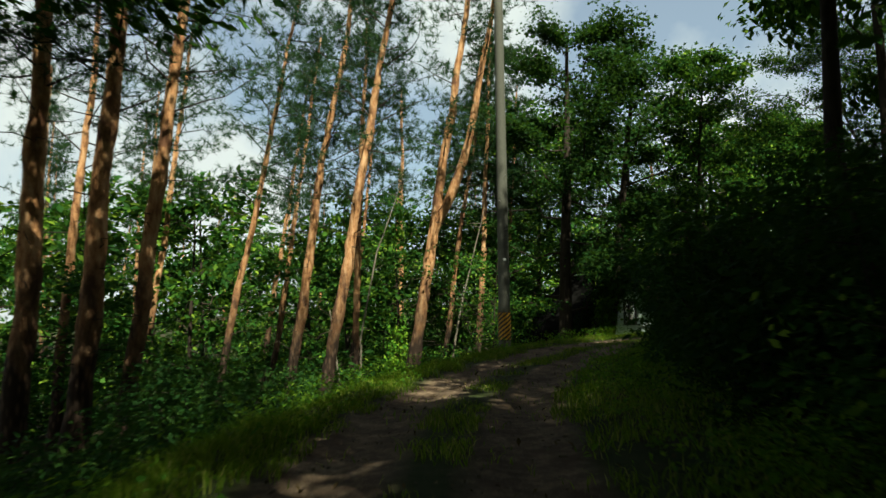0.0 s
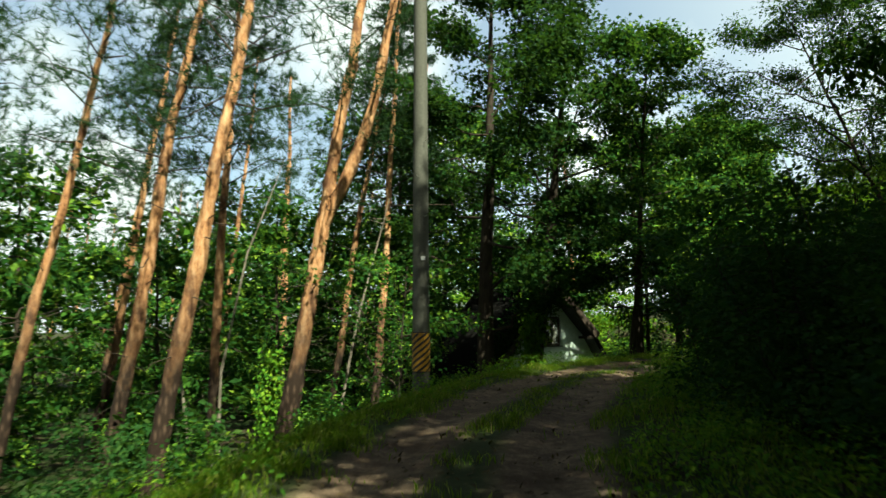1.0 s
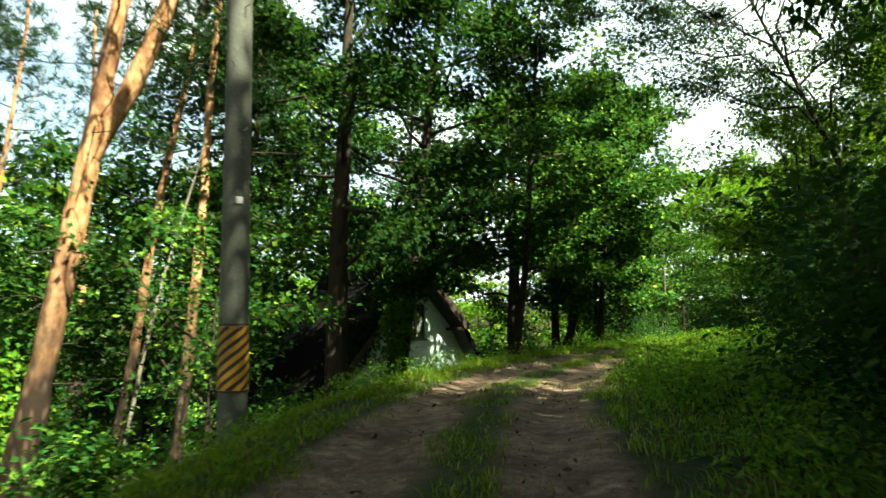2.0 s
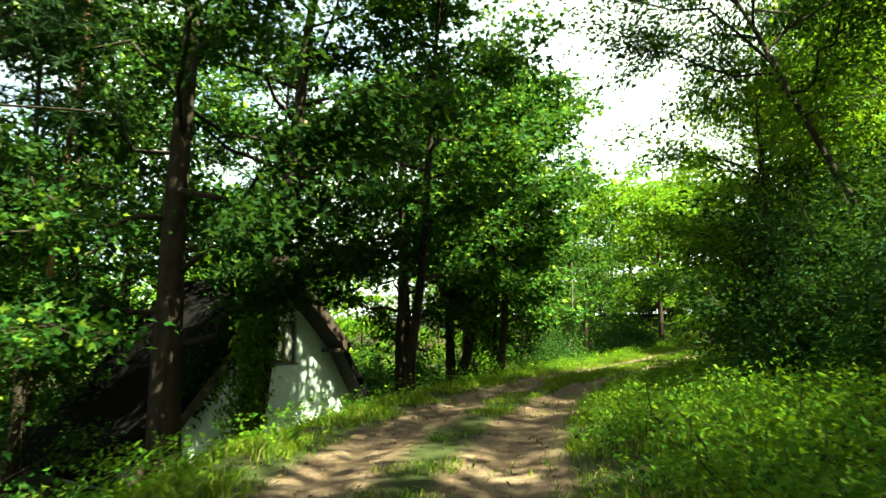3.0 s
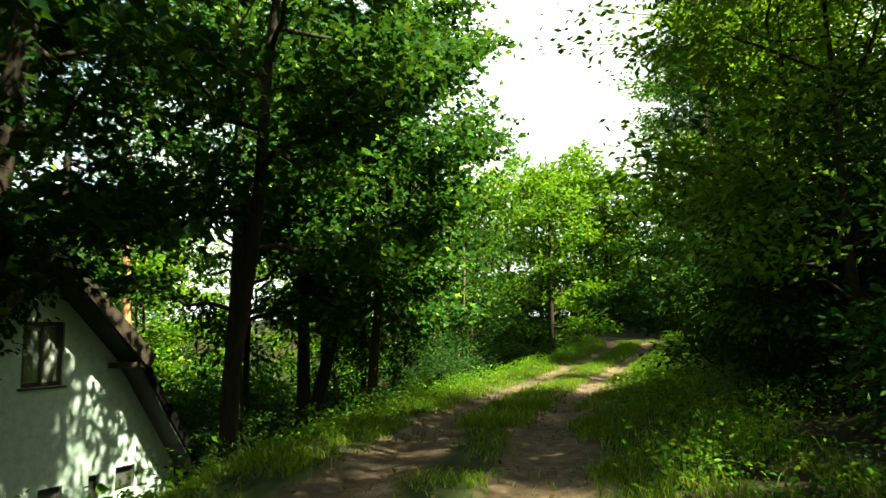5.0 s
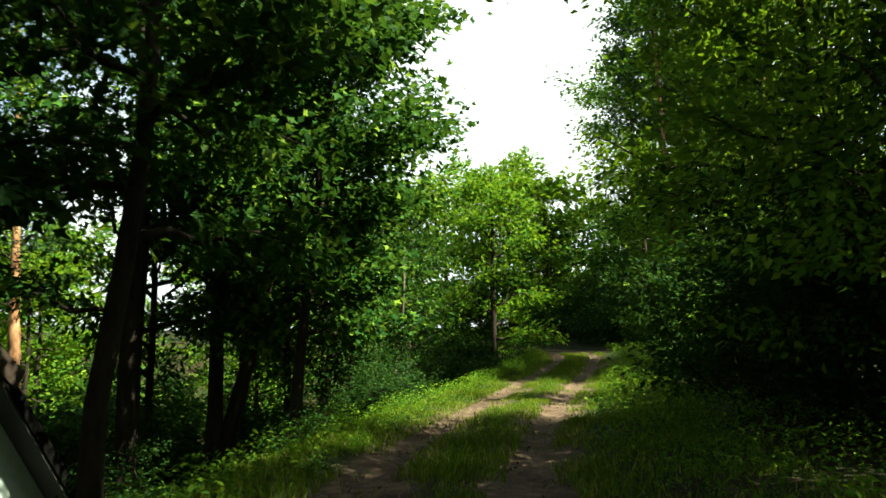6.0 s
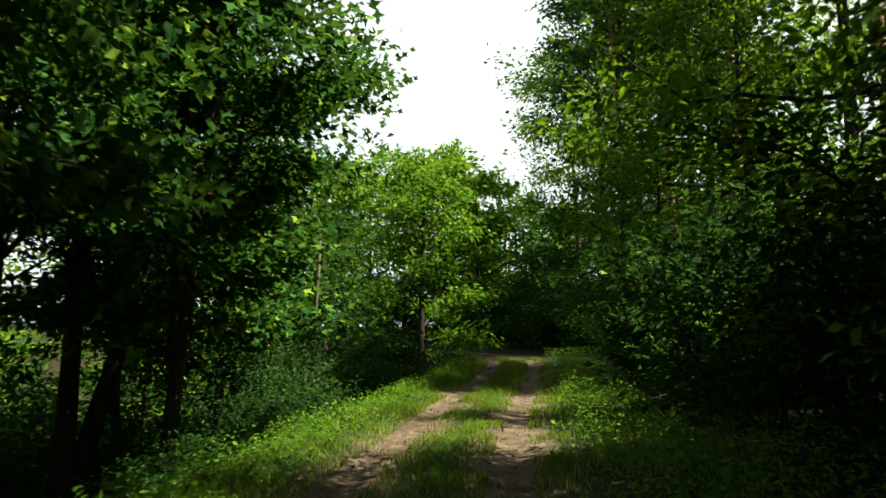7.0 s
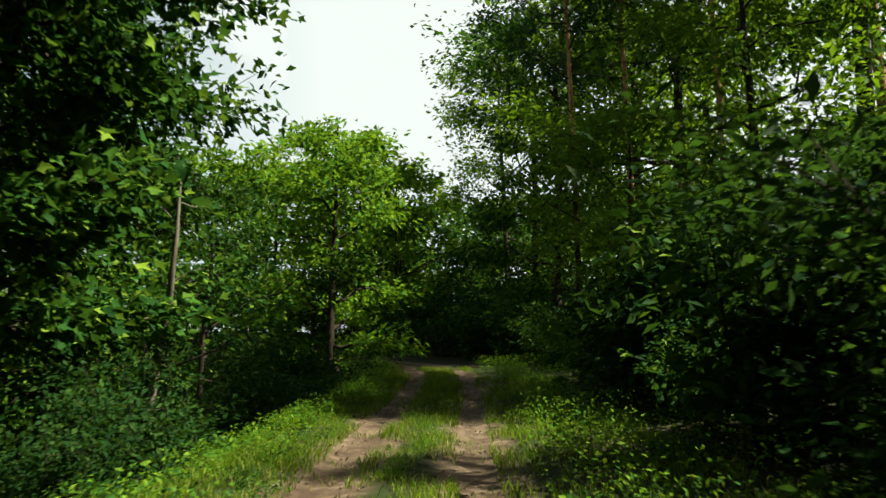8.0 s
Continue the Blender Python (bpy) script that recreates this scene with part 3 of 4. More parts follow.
gx, gy = axis_steps(-600, 600, -14, 50, 0.55), axis_steps(-600, 600, -4, 56, 0.55)
XX, YY = np.meshgrid(gx, gy, indexing="ij")
ZZ, _, DD = land(XX.ravel(), YY.ravel())
ZZ = ZZ - 0.12 * (np.abs(DD) < 1.75)           # room for the track's own bed
ni, nj = XX.shape
ii, jj = np.meshgrid(np.arange(ni - 1), np.arange(nj - 1), indexing="ij")
gq = np.stack([ii * nj + jj, (ii + 1) * nj + jj, (ii + 1) * nj + jj + 1, ii * nj + jj + 1], -1).reshape(-1, 4)
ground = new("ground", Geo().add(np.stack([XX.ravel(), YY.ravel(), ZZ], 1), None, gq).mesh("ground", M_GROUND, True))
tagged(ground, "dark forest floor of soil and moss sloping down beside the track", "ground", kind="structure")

# the track, a strip of packed earth with two wheel ruts
srow = np.arange(-30, 110, 0.3)
drow = np.linspace(-2.05, 2.05, 22)
SS, DR = np.meshgrid(srow, drow, indexing="ij")
rx, ry = road_at(SS.ravel(), DR.ravel())
rz, _, _ = land(rx, ry)
rz = rz + 0.012 - 0.10 * smooth(1.75, 2.05, np.abs(DR.ravel()))
ni, nj = SS.shape
ii, jj = np.meshgrid(np.arange(ni - 1), np.arange(nj - 1), indexing="ij")
rq = np.stack([ii * nj + jj, ii * nj + jj + 1, (ii + 1) * nj + jj + 1, (ii + 1) * nj + jj], -1).reshape(-1, 4)[:, ::-1]
rme = Geo().add(np.stack([rx, ry, rz], 1), None, rq).mesh("road", M_ROAD, True)
uvl = rme.uv_layers.new(name="across")
vi = np.empty(len(rme.loops), np.int32)
rme.loops.foreach_get("vertex_index", vi)
uvl.data.foreach_set("uv", np.stack([DR.ravel()[vi], SS.ravel()[vi]], 1).astype(np.float32).ravel())
road = tagged(new("road", rme), "rutted earth forest track with a grassy middle strip", "road", kind="structure")


def stand(ob, x, y, turn=0.0, scale=1.0, sink=0.08, tall=None, first=False):
    """Sets a thing, or a copy of it, upright on the ground."""
    z = float(land([x], [y])[0][0]) - sink
    m = pose(x, y, z, 0, 0, turn) @ Matrix.Diagonal((scale, scale, tall or scale, 1))
    if first:
        ob.matrix_basis = m
        return ob
    k = ob.scale
    return copy_thing(ob, m @ Matrix.Diagonal((1 / k[0], 1 / k[1], 1 / k[2], 1)))


class Kind:
    """A thing built once and set out many times."""
    def __init__(self, make):
        self.ob, self.used = make, False

    def put(self, x, y, turn=0.0, scale=1.0, tall=None, sink=0.08):
        first, self.used = not self.used, True
        return stand(self.ob, x, y, turn, scale, sink, tall, first)

# ---- templates of the trees and bushes ----
PINES = [Kind(pine("pine_tree", "tall pine with a bare flaking orange-brown trunk", 11 + i, h, b, r, (ln, -0.02), 700, crown_r=c))
         for i, (h, b, r, ln, c) in enumerate([(21, 10, 0.2, 0.10, 3.0), (19, 8.5, 0.17, 0.05, 2.8), (23, 11, 0.22, 0.02, 3.4)])]
TREES = [Kind(broadleaf("broadleaf_tree", "dark green broad-leaved tree with a grey trunk and loose crown", 31 + i, h, r, b, n, lf, lm, 0.17, (0.03 * (i - 1), 0.02), M_LEAF, "broad-leaved trees", 1, 0.42, False, 7))
         for i, (h, r, b, n, lf, lm) in enumerate([(11, 3.6, 1.6, 8200, 0.185, 18), (14, 4.2, 3.0, 8600, 0.205, 19), (9, 3.2, 0.8, 7600, 0.17, 17)])]
FAR = [Kind(broadleaf("distant_tree", "green broad-leaved tree standing deep in the woods", 51 + i, h, r, b, n, 0.46, 15, 0.17, (0, 0.02), M_LEAF, "trees deep in the woods", 1, 0.6, False, 5, False, True))
       for i, (h, r, b, n) in enumerate([(13, 4.2, 0.8, 2500), (11, 3.8, 0.6, 2300)])]
# same build as FAR, with sunlight painted into the leaves
FAR_LIT = [Kind(broadleaf("distant_tree", "broad-leaved tree deep in the woods, sunlight put into its yellow-green leaf colour", 56 + i, h, r, b, n, 0.38, 15, 0.17, (0, 0.02), M_LEAF_SUNLIT, "trees deep in the woods", 1, 0.6, False, 5, False, True))
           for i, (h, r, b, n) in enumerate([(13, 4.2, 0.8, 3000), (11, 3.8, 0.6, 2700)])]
DEEP = [Kind(broadleaf("distant_tree", "dark green tree in the closed woods away from the track", 58 + i, h, r, b, n, 0.75, 12, 0.2, (0, 0.02), M_LEAF, "trees deep in the woods", 1, 0.7, False, 5, False, True))
        for i, (h, r, b, n) in enumerate([(13, 4.4, 0.8, 1000), (12, 4.2, 0.6, 950)])]
CANOPY = [Kind(broadleaf("tall_tree", "tall dense broad-leaved tree added beside the track for cover and shade", 61 + i, h, r, b, n, 0.27, 17, 0.22, (0, 0.02), M_LEAF, "tall trees closing the canopy", 1, 0.6, False, 6, False, True))
          for i, (h, r, b, n) in enumerate([(17, 4.6, 3.5, 8200), (20, 4.8, 5, 8700)])]
CANOPY_LIT = [Kind(broadleaf("tall_tree", "tall tree with sunlight put into its bright green leaf colour", 64 + i, h, r, b, n, 0.30, 17, 0.22, (0, 0.02), M_LEAF_SUNLIT, "tall trees closing the canopy", 1, 0.6, False, 6, False, True))
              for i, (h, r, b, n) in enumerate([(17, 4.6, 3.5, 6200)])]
# trees added only for the shade of their high crowns
SHADE = [Kind(broadleaf("tall_tree", "tall tree with a high spreading crown, added to cast shade", 66 + i, h, r, b, n, 0.25, 16, 0.24, (0, 0.0), M_LEAF, "tall trees closing the canopy", 1, 0.7, False, 6, False, True))
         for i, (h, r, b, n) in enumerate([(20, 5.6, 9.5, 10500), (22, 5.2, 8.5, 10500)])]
# like the third of TREES, its leaves coloured as if in full sun
TREE_LIT = Kind(broadleaf("broadleaf_tree", "small broad-leaved tree beside the track, sunlight put into its yellow-green leaf colour", 171, 9, 3.2, 0.8, 11000, 0.15, 19, 0.13, (0.0, 0.02), M_LEAF_SUNLIT, "broad-leaved trees", 1, 0.42, False, 7))
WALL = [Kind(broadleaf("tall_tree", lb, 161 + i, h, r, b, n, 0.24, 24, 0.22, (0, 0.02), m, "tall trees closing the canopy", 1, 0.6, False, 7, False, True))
        for i, (h, r, b, n, m, lb) in enumerate([(20, 4.6, 1.6, 15000, M_LEAF_SUNLIT, "tall leafy tree branched down to the ground, sunlight put into its leaf colour"), (22, 4.8, 1.8, 15000, M_LEAF, "tall dark green tree branched down to the ground")])]
# first and last bush: shade is in the darker leaf colour
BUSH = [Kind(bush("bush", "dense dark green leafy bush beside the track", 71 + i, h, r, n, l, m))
        for i, (h, r, n, l, m) in enumerate([(2.6, 1.5, 4300, 0.10, M_LEAF_SHADED), (1.8, 1.2, 3000, 0.09, M_LEAF), (3.6, 1.6, 5600, 0.10, M_LEAF_SHADED)])]
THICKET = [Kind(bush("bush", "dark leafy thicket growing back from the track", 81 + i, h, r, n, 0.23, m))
           for i, (h, r, n, m) in enumerate([(2.8, 1.6, 1300, M_LEAF_SHADED), (3.8, 1.8, 1500, M_LEAF)])]
SAPLING = [Kind(bush("sapling", "slender young tree with green leaves", 91 + i, h, r, n, 0.15, M_LEAF, "saplings under the pines", 4, "sapling"))
           for i, (h, r, n) in enumerate([(4.2, 1.2, 1300), (3.0, 1.0, 1000)])]
HERB = [Kind(bush("wayside_plant", "low leafy wayside plant with small green leaves", 111 + i, h, r, n, 0.045, M_LEAF_SUNLIT if i == 0 else M_LEAF, "wayside plants", 7, "wild plant"))
        for i, (h, r, n) in enumerate([(0.75, 0.6, 1000), (0.5, 0.45, 650)])]

rng = np.random.default_rng(5)
TAKEN = []


def free(x, y, gap):
    if any((x - a) ** 2 + (y - b) ** 2 < gap * gap for a, b in TAKEN):
        return False
    TAKEN.append((x, y))
    return True


def in_house(x, y, pad=1.0):
    dx, dy = x - 11.65, y - 43.1
    u, v = dx * 0.924 + dy * 0.383, -dx * 0.383 + dy * 0.924
    return -6.5 - pad < u < 4.5 + pad and -1.2 - pad < v < 6.5 + pad


def in_lane(q):
    return 13.8 < q < 20.5 or 30.5 < q < 34.5 or 36.5 < q < 39 or 44 < q < 48 or 51 < q < 55


def sun_lane(x, y):
    """True where a tall tree would stand in one of the gaps that let the sun on to the track."""
    q = SUN_ACROSS[0] * x + SUN_ACROSS[1] * y
    d = float(land([x], [y])[2][0])
    return 3.5 < d < 17 and in_lane(q)


# the pines that lean over the slope, one by one
def lone_pine(seed, x, y, height, base, r, lean, fork=None, label="tall leaning pine with a bare sunlit orange trunk", crown_r=3.3):
    TAKEN.append((x, y))
    ob = pine("pine_tree", label, seed, height, base - 2.0, r, lean, 850, fork=fork, crown_r=crown_r)
    return stand(ob, x, y, 0, 1, 0.1, None, True)


lone_pine(201, -1.55, 29.8, 20, 12.5, 0.30, (0.165, -0.045), (8.3, (0.85, -0.2)), "thick leaning pine forking into two sunlit orange stems")
lone_pine(202, -4.6, 26.8, 20, 13, 0.26, (0.175, -0.05))
lone_pine(203, -6.8, 30.5, 20, 12, 0.25, (0.17, -0.05))
lone_pine(204, -0.3, 37.7, 19, 12, 0.17, (0.17, -0.04))
lone_pine(205, 1.55, 35.5, 19, 12, 0.19, (0.075, -0.02))
lone_pine(206, -4.0, 32.4, 19, 12, 0.20, (0.04, 0.0))
lone_pine(207, -9.3, 28.9, 19, 11, 0.17, (0.2, -0.05))
lone_pine(208, -11.2, 44.6, 21, 12, 0.2, (0.14, 0.0))
lone_pine(209, -5.8, 45.7, 20, 11, 0.17, (0.1, 0.0))
lone_pine(210, -3.5, 61, 25, 14, 0.3, (0.03, 0.0))
lone_pine(211, -8.3, 18.2, 20, 12, 0.25, (0.13, 0.0), None, "tall pine with a dark lower trunk")
lone_pine(212, -9.3, 17.9, 20, 12, 0.34, (0.06, 0.0), None, "thick dark pine trunk in deep shade")
lone_pine(213, -9.95, 16.6, 20, 12, 0.33, (0.04, 0.0), None, "thick dark pine trunk in deep shade")
lone_pine(214, 19.3, 60, 20, 10, 0.28, (-0.06, 0.0))
lone_pine(215, -13.5, 25, 20, 12, 0.2, (0.08, 0.0))
lone_pine(216, -14.5, 34, 20, 12, 0.2, (0.12, 0.0))
lone_pine(217, -9.0, 37, 20, 12, 0.18, (0.15, 0.0))
lone_pine(219, 37.0, 38.8, 19, 11, 0.11, (-0.03, 0.0), None, "slim pine with a sunlit orange trunk among the leaves")
lone_pine(220, 38.8, 37.6, 19, 11, 0.12, (-0.04, 0.0), None, "slim pine with a sunlit orange trunk among the leaves")
lone_pine(221, 36.0, 34.4, 18, 10, 0.11, (-0.05, 0.0), None, "slim pine with a sunlit orange trunk among the leaves")
lone_pine(218, 3.4, 43, 19, 11, 0.15, (0.1, 0.0))

# the broad-leaved trees on the left edge of the track
def lone_tree(seed, x, y, height, radius, base, n, leaf, r0, lean=(0, 0), forks=1, label="", mat=None, limbs=18, lobed=True, spray=0.4):
    TAKEN.append((x, y))
    ob = broadleaf("broadleaf_tree", label, seed, height, radius, base, n, leaf, limbs, r0, lean, mat, "broad-leaved trees", forks, spray, lobed, 9, True)
    return stand(ob, x, y, 0, 1, 0.1, None, True)


# the first three trees and 309 carry shade in their leaf colour
lone_tree(301, 6.3, 35.4, 19.5, 5.3, 4.4, 34000, 0.20, 0.42, (0.05, 0.03), 1, "tall dark tree with a thick trunk and broad leaves, shade put into their colour", M_LEAF_SHADED, 22)
lone_tree(310, 8.35, 36.95, 19, 3.8, 7.0, 11000, 0.20, 0.34, (0.13, -0.03), 1, "tall dark tree with an ivy-clad trunk in front of the house", M_LEAF_SHADED, 24)
lone_tree(302, 13.4, 49.6, 18, 4.0, 5.5, 10000, 0.22, 0.26, (0.0, -0.03), 1, "tall dark tree standing behind the house", M_LEAF_SHADED, 20)
lone_tree(303, 17.2, 45.1, 16, 4.0, 5.4, 15000, 0.21, 0.36, (0.02, -0.05), 2, "twin-stemmed tree standing below the track", None, 20)
lone_tree(304, 20.2, 42.3, 15.5, 3.3, 5.4, 23000, 0.22, 0.2, (0.05, -0.08), 1, "tall broad-leaved tree with large lobed leaves leaning over the bank", None, 26)
lone_tree(305, 37.5, 49.0, 11.3, 2.6, 1.2, 9000, 0.22, 0.2, (0, -0.02), 1, "bright tree beside the bend of the track, sunlight put into its leaf colour", M_LEAF_SUNLIT, 20, False)
lone_tree(306, 17.2, 24.2, 11.5, 3.9, 4.4, 36000, 0.10, 0.095, (-0.09, 0.42), 1, "leaning tree with bare limbs over the track", None, 22, False, 0.28)
lone_tree(307, 12.7, 36.0, 16.5, 2.8, 5.2, 14000, 0.22, 0.17, (0.05, -0.08), 1, "broad-leaved tree with large lobed leaves reaching over the track", None, 24)
lone_tree(308, 2.0, 29.6, 7, 2.2, 2.2, 3400, 0.15, 0.07, (0.05, 0.02), 1, "slim young tree behind the utility pole", None, 10)
lone_tree(309, 19.5, 44.8, 16, 3.4, 5.5, 11000, 0.20, 0.34, (0.07, -0.05), 2, "dark twin-stemmed tree leaning on the slope below the track", M_LEAF_SHADED, 18)

# a dark stand below the track past the house
for x, y, sc, tall, k in ((25.0, 46.8, 0.78, 1.2, 1), (22.6, 45.6, 0.8, 1.25, 1), (23.4, 49.4, 0.9, 1.3, 1), (19.6, 48.6, 0.85, 1.3, 1), (27.5, 50.0, 0.8, 1.1, 1), (30.0, 47.8, 0.7, 0.85, 0)):
    TAKEN.append((x, y))
    TREES[k].put(x, y, x * 77, sc, tall)
# dark bushes on the slope below the track
for x, y, sc in ((16.4, 42.2, 0.9), (20.6, 43.4, 1.0), (22.6, 43.2, 0.9), (18.4, 46.6, 1.1), (21.4, 46.4, 1.1)):
    TAKEN.append((x, y))
    BUSH[2].put(x, y, x * 43, sc)
# high crowns added, mostly out of view, to shade the track and slope
for x, y, sc in ((-4.4, 2.6, 1.0), (-5.4, -4.5, 1.0), (6.4, 5.6, 1.05), (8.6, 11.6, 0.85), (-1.8, -9.5, 1.0), (2.9, -5.0, 1.0), (-6.6, 8.0, 1.0), (-8.8, 11.2, 1.0), (-12.0, 13.0, 1.0), (-10.6, 5.6, 1.0), (-14.5, 9.5, 1.0), (15.0, 22.8, 0.95), (8.2, 14.0, 0.9), (6.8, 8.4, 0.85), (9.6, 4.6, 1.0),
                 (34.5, 31.0, 1.0)):
    TAKEN.append((x, y))
    SHADE[int(x * 7) % 2].put(x, y, x * 53, sc)

# the tall leafy wall along the far side of the track
for x, y, sc, k in ((31.5, 33.2, 0.6, 0), (38.2, 36.2, 0.95, 0), (49.5, 44.2, 1.15, 1), (55.0, 47.5, 1.1, 1), (61.0, 52.0, 1.1, 0)):
    TAKEN.append((x, y))
    WALL[k].put(x, y, x * 71, sc)
for x, y, sc in ((17.0, 27.5, 0.7), (19.4, 29.0, 0.75), (21.0, 26.4, 0.9), (33.2, 36.4, 0.75)):
    TAKEN.append((x, y))
    TREE_LIT.put(x, y, x * 59, sc)
for x, y, sc in ((20.3, 30.2, 1.1), (22.3, 31.1, 1.0), (24.2, 31.9, 1.0), (20.8, 28.2, 1.4), (23.0, 29.4, 0.9)):
    TAKEN.append((x, y))
    BUSH[2].put(x, y, x * 59, sc)
# pines added out of view so that their open crowns dapple the track
for x, y, k in ((13.2, 15.5, 1), (11.6, 12.6, 0), (15.6, 17.4, 1), (3.7, -1.4, 1)):
    TAKEN.append((x, y))
    PINES[k].put(x, y, x * 31, 1.0)

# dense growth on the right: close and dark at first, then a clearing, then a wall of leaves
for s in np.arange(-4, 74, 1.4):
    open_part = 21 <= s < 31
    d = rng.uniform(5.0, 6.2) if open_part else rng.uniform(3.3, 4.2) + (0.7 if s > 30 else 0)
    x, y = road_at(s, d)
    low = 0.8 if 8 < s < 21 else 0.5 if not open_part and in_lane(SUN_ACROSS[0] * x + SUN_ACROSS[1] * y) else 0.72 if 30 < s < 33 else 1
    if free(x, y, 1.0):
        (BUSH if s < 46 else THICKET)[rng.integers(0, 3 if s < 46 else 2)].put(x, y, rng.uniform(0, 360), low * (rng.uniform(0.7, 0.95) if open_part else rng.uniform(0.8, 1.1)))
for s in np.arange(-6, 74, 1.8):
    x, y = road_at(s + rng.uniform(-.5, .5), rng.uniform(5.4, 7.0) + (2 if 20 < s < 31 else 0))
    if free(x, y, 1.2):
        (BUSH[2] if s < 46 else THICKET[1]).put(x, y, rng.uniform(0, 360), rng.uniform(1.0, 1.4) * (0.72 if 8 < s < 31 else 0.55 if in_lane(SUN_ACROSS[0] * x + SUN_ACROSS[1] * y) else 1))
k = 0
for s in np.arange(18, 48, 3.2):
    if s < 36:
        continue
    x, y = road_at(s + rng.uniform(-.6, .6), rng.uniform(6.0, 8.0))
    if not sun_lane(x, y) and free(x, y, 1.8):
        TREES[k % 3].put(x, y, rng.uniform(0, 360), rng.uniform(0.85, 1.1))
        k += 1
# tall trees added to keep the start of the track in shade
for s in np.arange(-18, 15, 4.5):
    for d in (8.5, 13.5):
        x, y = road_at(s + rng.uniform(-1, 1), d + rng.uniform(-1, 1))
        if not sun_lane(x, y) and free(x, y, 2.2):
            CANOPY[rng.integers(0, 2)].put(x, y, rng.uniform(0, 360), rng.uniform(0.85, 1.05))
# large trees added where their crowns hold the sun off the track
for x, y, sc in ((3.9, 3.0, 1.3), (4.3, 7.4, 1.25), (6.0, 11.8, 1.2), (22.8, 26.0, 1.35)):
    if not sun_lane(x, y) and free(x, y, 1.2):
        TREES[1].put(x, y, rng.uniform(0, 360), sc)
for x, y, sc in ((41.0, 39.2, 1.1), (38.2, 36.6, 1.05), (50.5, 44.5, 1.2), (37.6, 28.6, 1.1), (45.0, 34.0, 1.15), (48.0, 36.5, 1.1), (43.5, 29.0, 1.1), (49.5, 40.0, 1.1), (55, 43, 1.1)):
    if not sun_lane(x, y) and free(x, y, 1.5):
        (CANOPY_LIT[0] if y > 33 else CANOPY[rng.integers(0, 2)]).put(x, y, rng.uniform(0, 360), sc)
TREES[0].put(24.6, 45.2, 10, 0.85)
for s in np.arange(-20, 84, 7):
    for d0 in (13, 20):
        x, y = road_at(s + rng.uniform(-2, 2), d0 + rng.uniform(-2, 2))
        if not sun_lane(x, y) and free(x, y, 2.2):
            (PINES[rng.integers(0, 3)] if s < 58 else FAR[rng.integers(0, 2)]).put(x, y, rng.uniform(0, 360), rng.uniform(0.85, 1.05) * (1 if s < 58 else 0.75))
for s in np.arange(-24, 84, 8.5):
    x, y = road_at(s + rng.uniform(-2, 2), rng.uniform(17, 24))
    if not sun_lane(x, y) and free(x, y, 2.2):
        FAR[rng.integers(0, 2)].put(x, y, rng.uniform(0, 360), rng.uniform(0.8, 1.0))

# unseen tall trees added behind the camera for shade, then the near left
for x, y in ((4.6, 0.4), (6.2, -3.6), (3.6, -6.8), (4.6, -12.5), (-4.4, -10.5), (-8, -7), (-12, 0), (-3.6, -13), (3.6, -10), (-3.4, -5.5)):
    CANOPY[rng.integers(0, 2)].put(x, y, rng.uniform(0, 360), rng.uniform(0.9, 1.0))
for s in np.arange(-3, 14, 1.4):
    x, y = road_at(s, -rng.uniform(3.6, 5.2))
    if free(x, y, 1.0):
        BUSH[[0, 2][rng.integers(0, 2)]].put(x, y, rng.uniform(0, 360), rng.uniform(0.8, 1.05))
for s in np.arange(2, 40, 1.5):
    x, y = road_at(s, -rng.uniform(6.5, 11))
    if (s < 25 or s > 38) and not in_house(x, y, 2.5) and free(x, y, 1.0):
        (BUSH[rng.integers(0, 3)] if rng.random() < 0.6 else SAPLING[rng.integers(0, 2)]).put(x, y, rng.uniform(0, 360), rng.uniform(0.7, 1.1))
for s in np.arange(45, 76, 1.5):
    x, y = road_at(s, -rng.uniform(3.8, 5.0))
    if free(x, y, 0.9) and not in_house(x, y):
        BUSH[[0, 2, 1][rng.integers(0, 2 if s < 54 else 3)]].put(x, y, rng.uniform(0, 360), rng.uniform(0.7, 1.1))
for s in np.arange(44, 80, 3.0):
    x, y = road_at(s, -rng.uniform(6.0, 9))
    if free(x, y, 1.6) and not in_house(x, y):
        TREES[[0, 2][rng.integers(0, 2)]].put(x, y, rng.uniform(0, 360), rng.uniform(0.65, 0.8) if s < 47 else rng.uniform(0.42, 0.55))
for i in range(110):
    x, y = rng.uniform(-24, 26), rng.uniform(26, 64)
    dd = float(land([x], [y])[2][0])
    if dd < -9 and not in_house(x, y, 2.0) and not (3 < x < 12 and y < 43) and free(x, y, 1.8):
        (SAPLING[rng.integers(0, 2)] if rng.random() < 0.4 else THICKET[rng.integers(0, 2)]).put(x, y, rng.uniform(0, 360), rng.uniform(0.9, 1.5))
# the edge of the deeper woods, all round the view
for r, step, sc in ((36, 4.6, 0.6), (48, 4.4, 0.85), (62, 4.8, 1.1)):
    for a in np.arange(-36, 60, step * 57.3 / r):
        x, y = 8 + r * math.sin(radians(a)) + rng.uniform(-1, 1), 22 + r * math.cos(radians(a)) + rng.uniform(-1.5, 1.5)
        dd = float(land([x], [y])[2][0])
        if dd < -8 and not in_house(x, y, 2.5) and free(x, y, 2.4):
            (FAR if x < 9 else FAR_LIT)[rng.integers(0, 2)].put(x, y, rng.uniform(0, 360), sc * rng.uniform(0.8, 1.15) * (1 if a < 30 else 0.72))

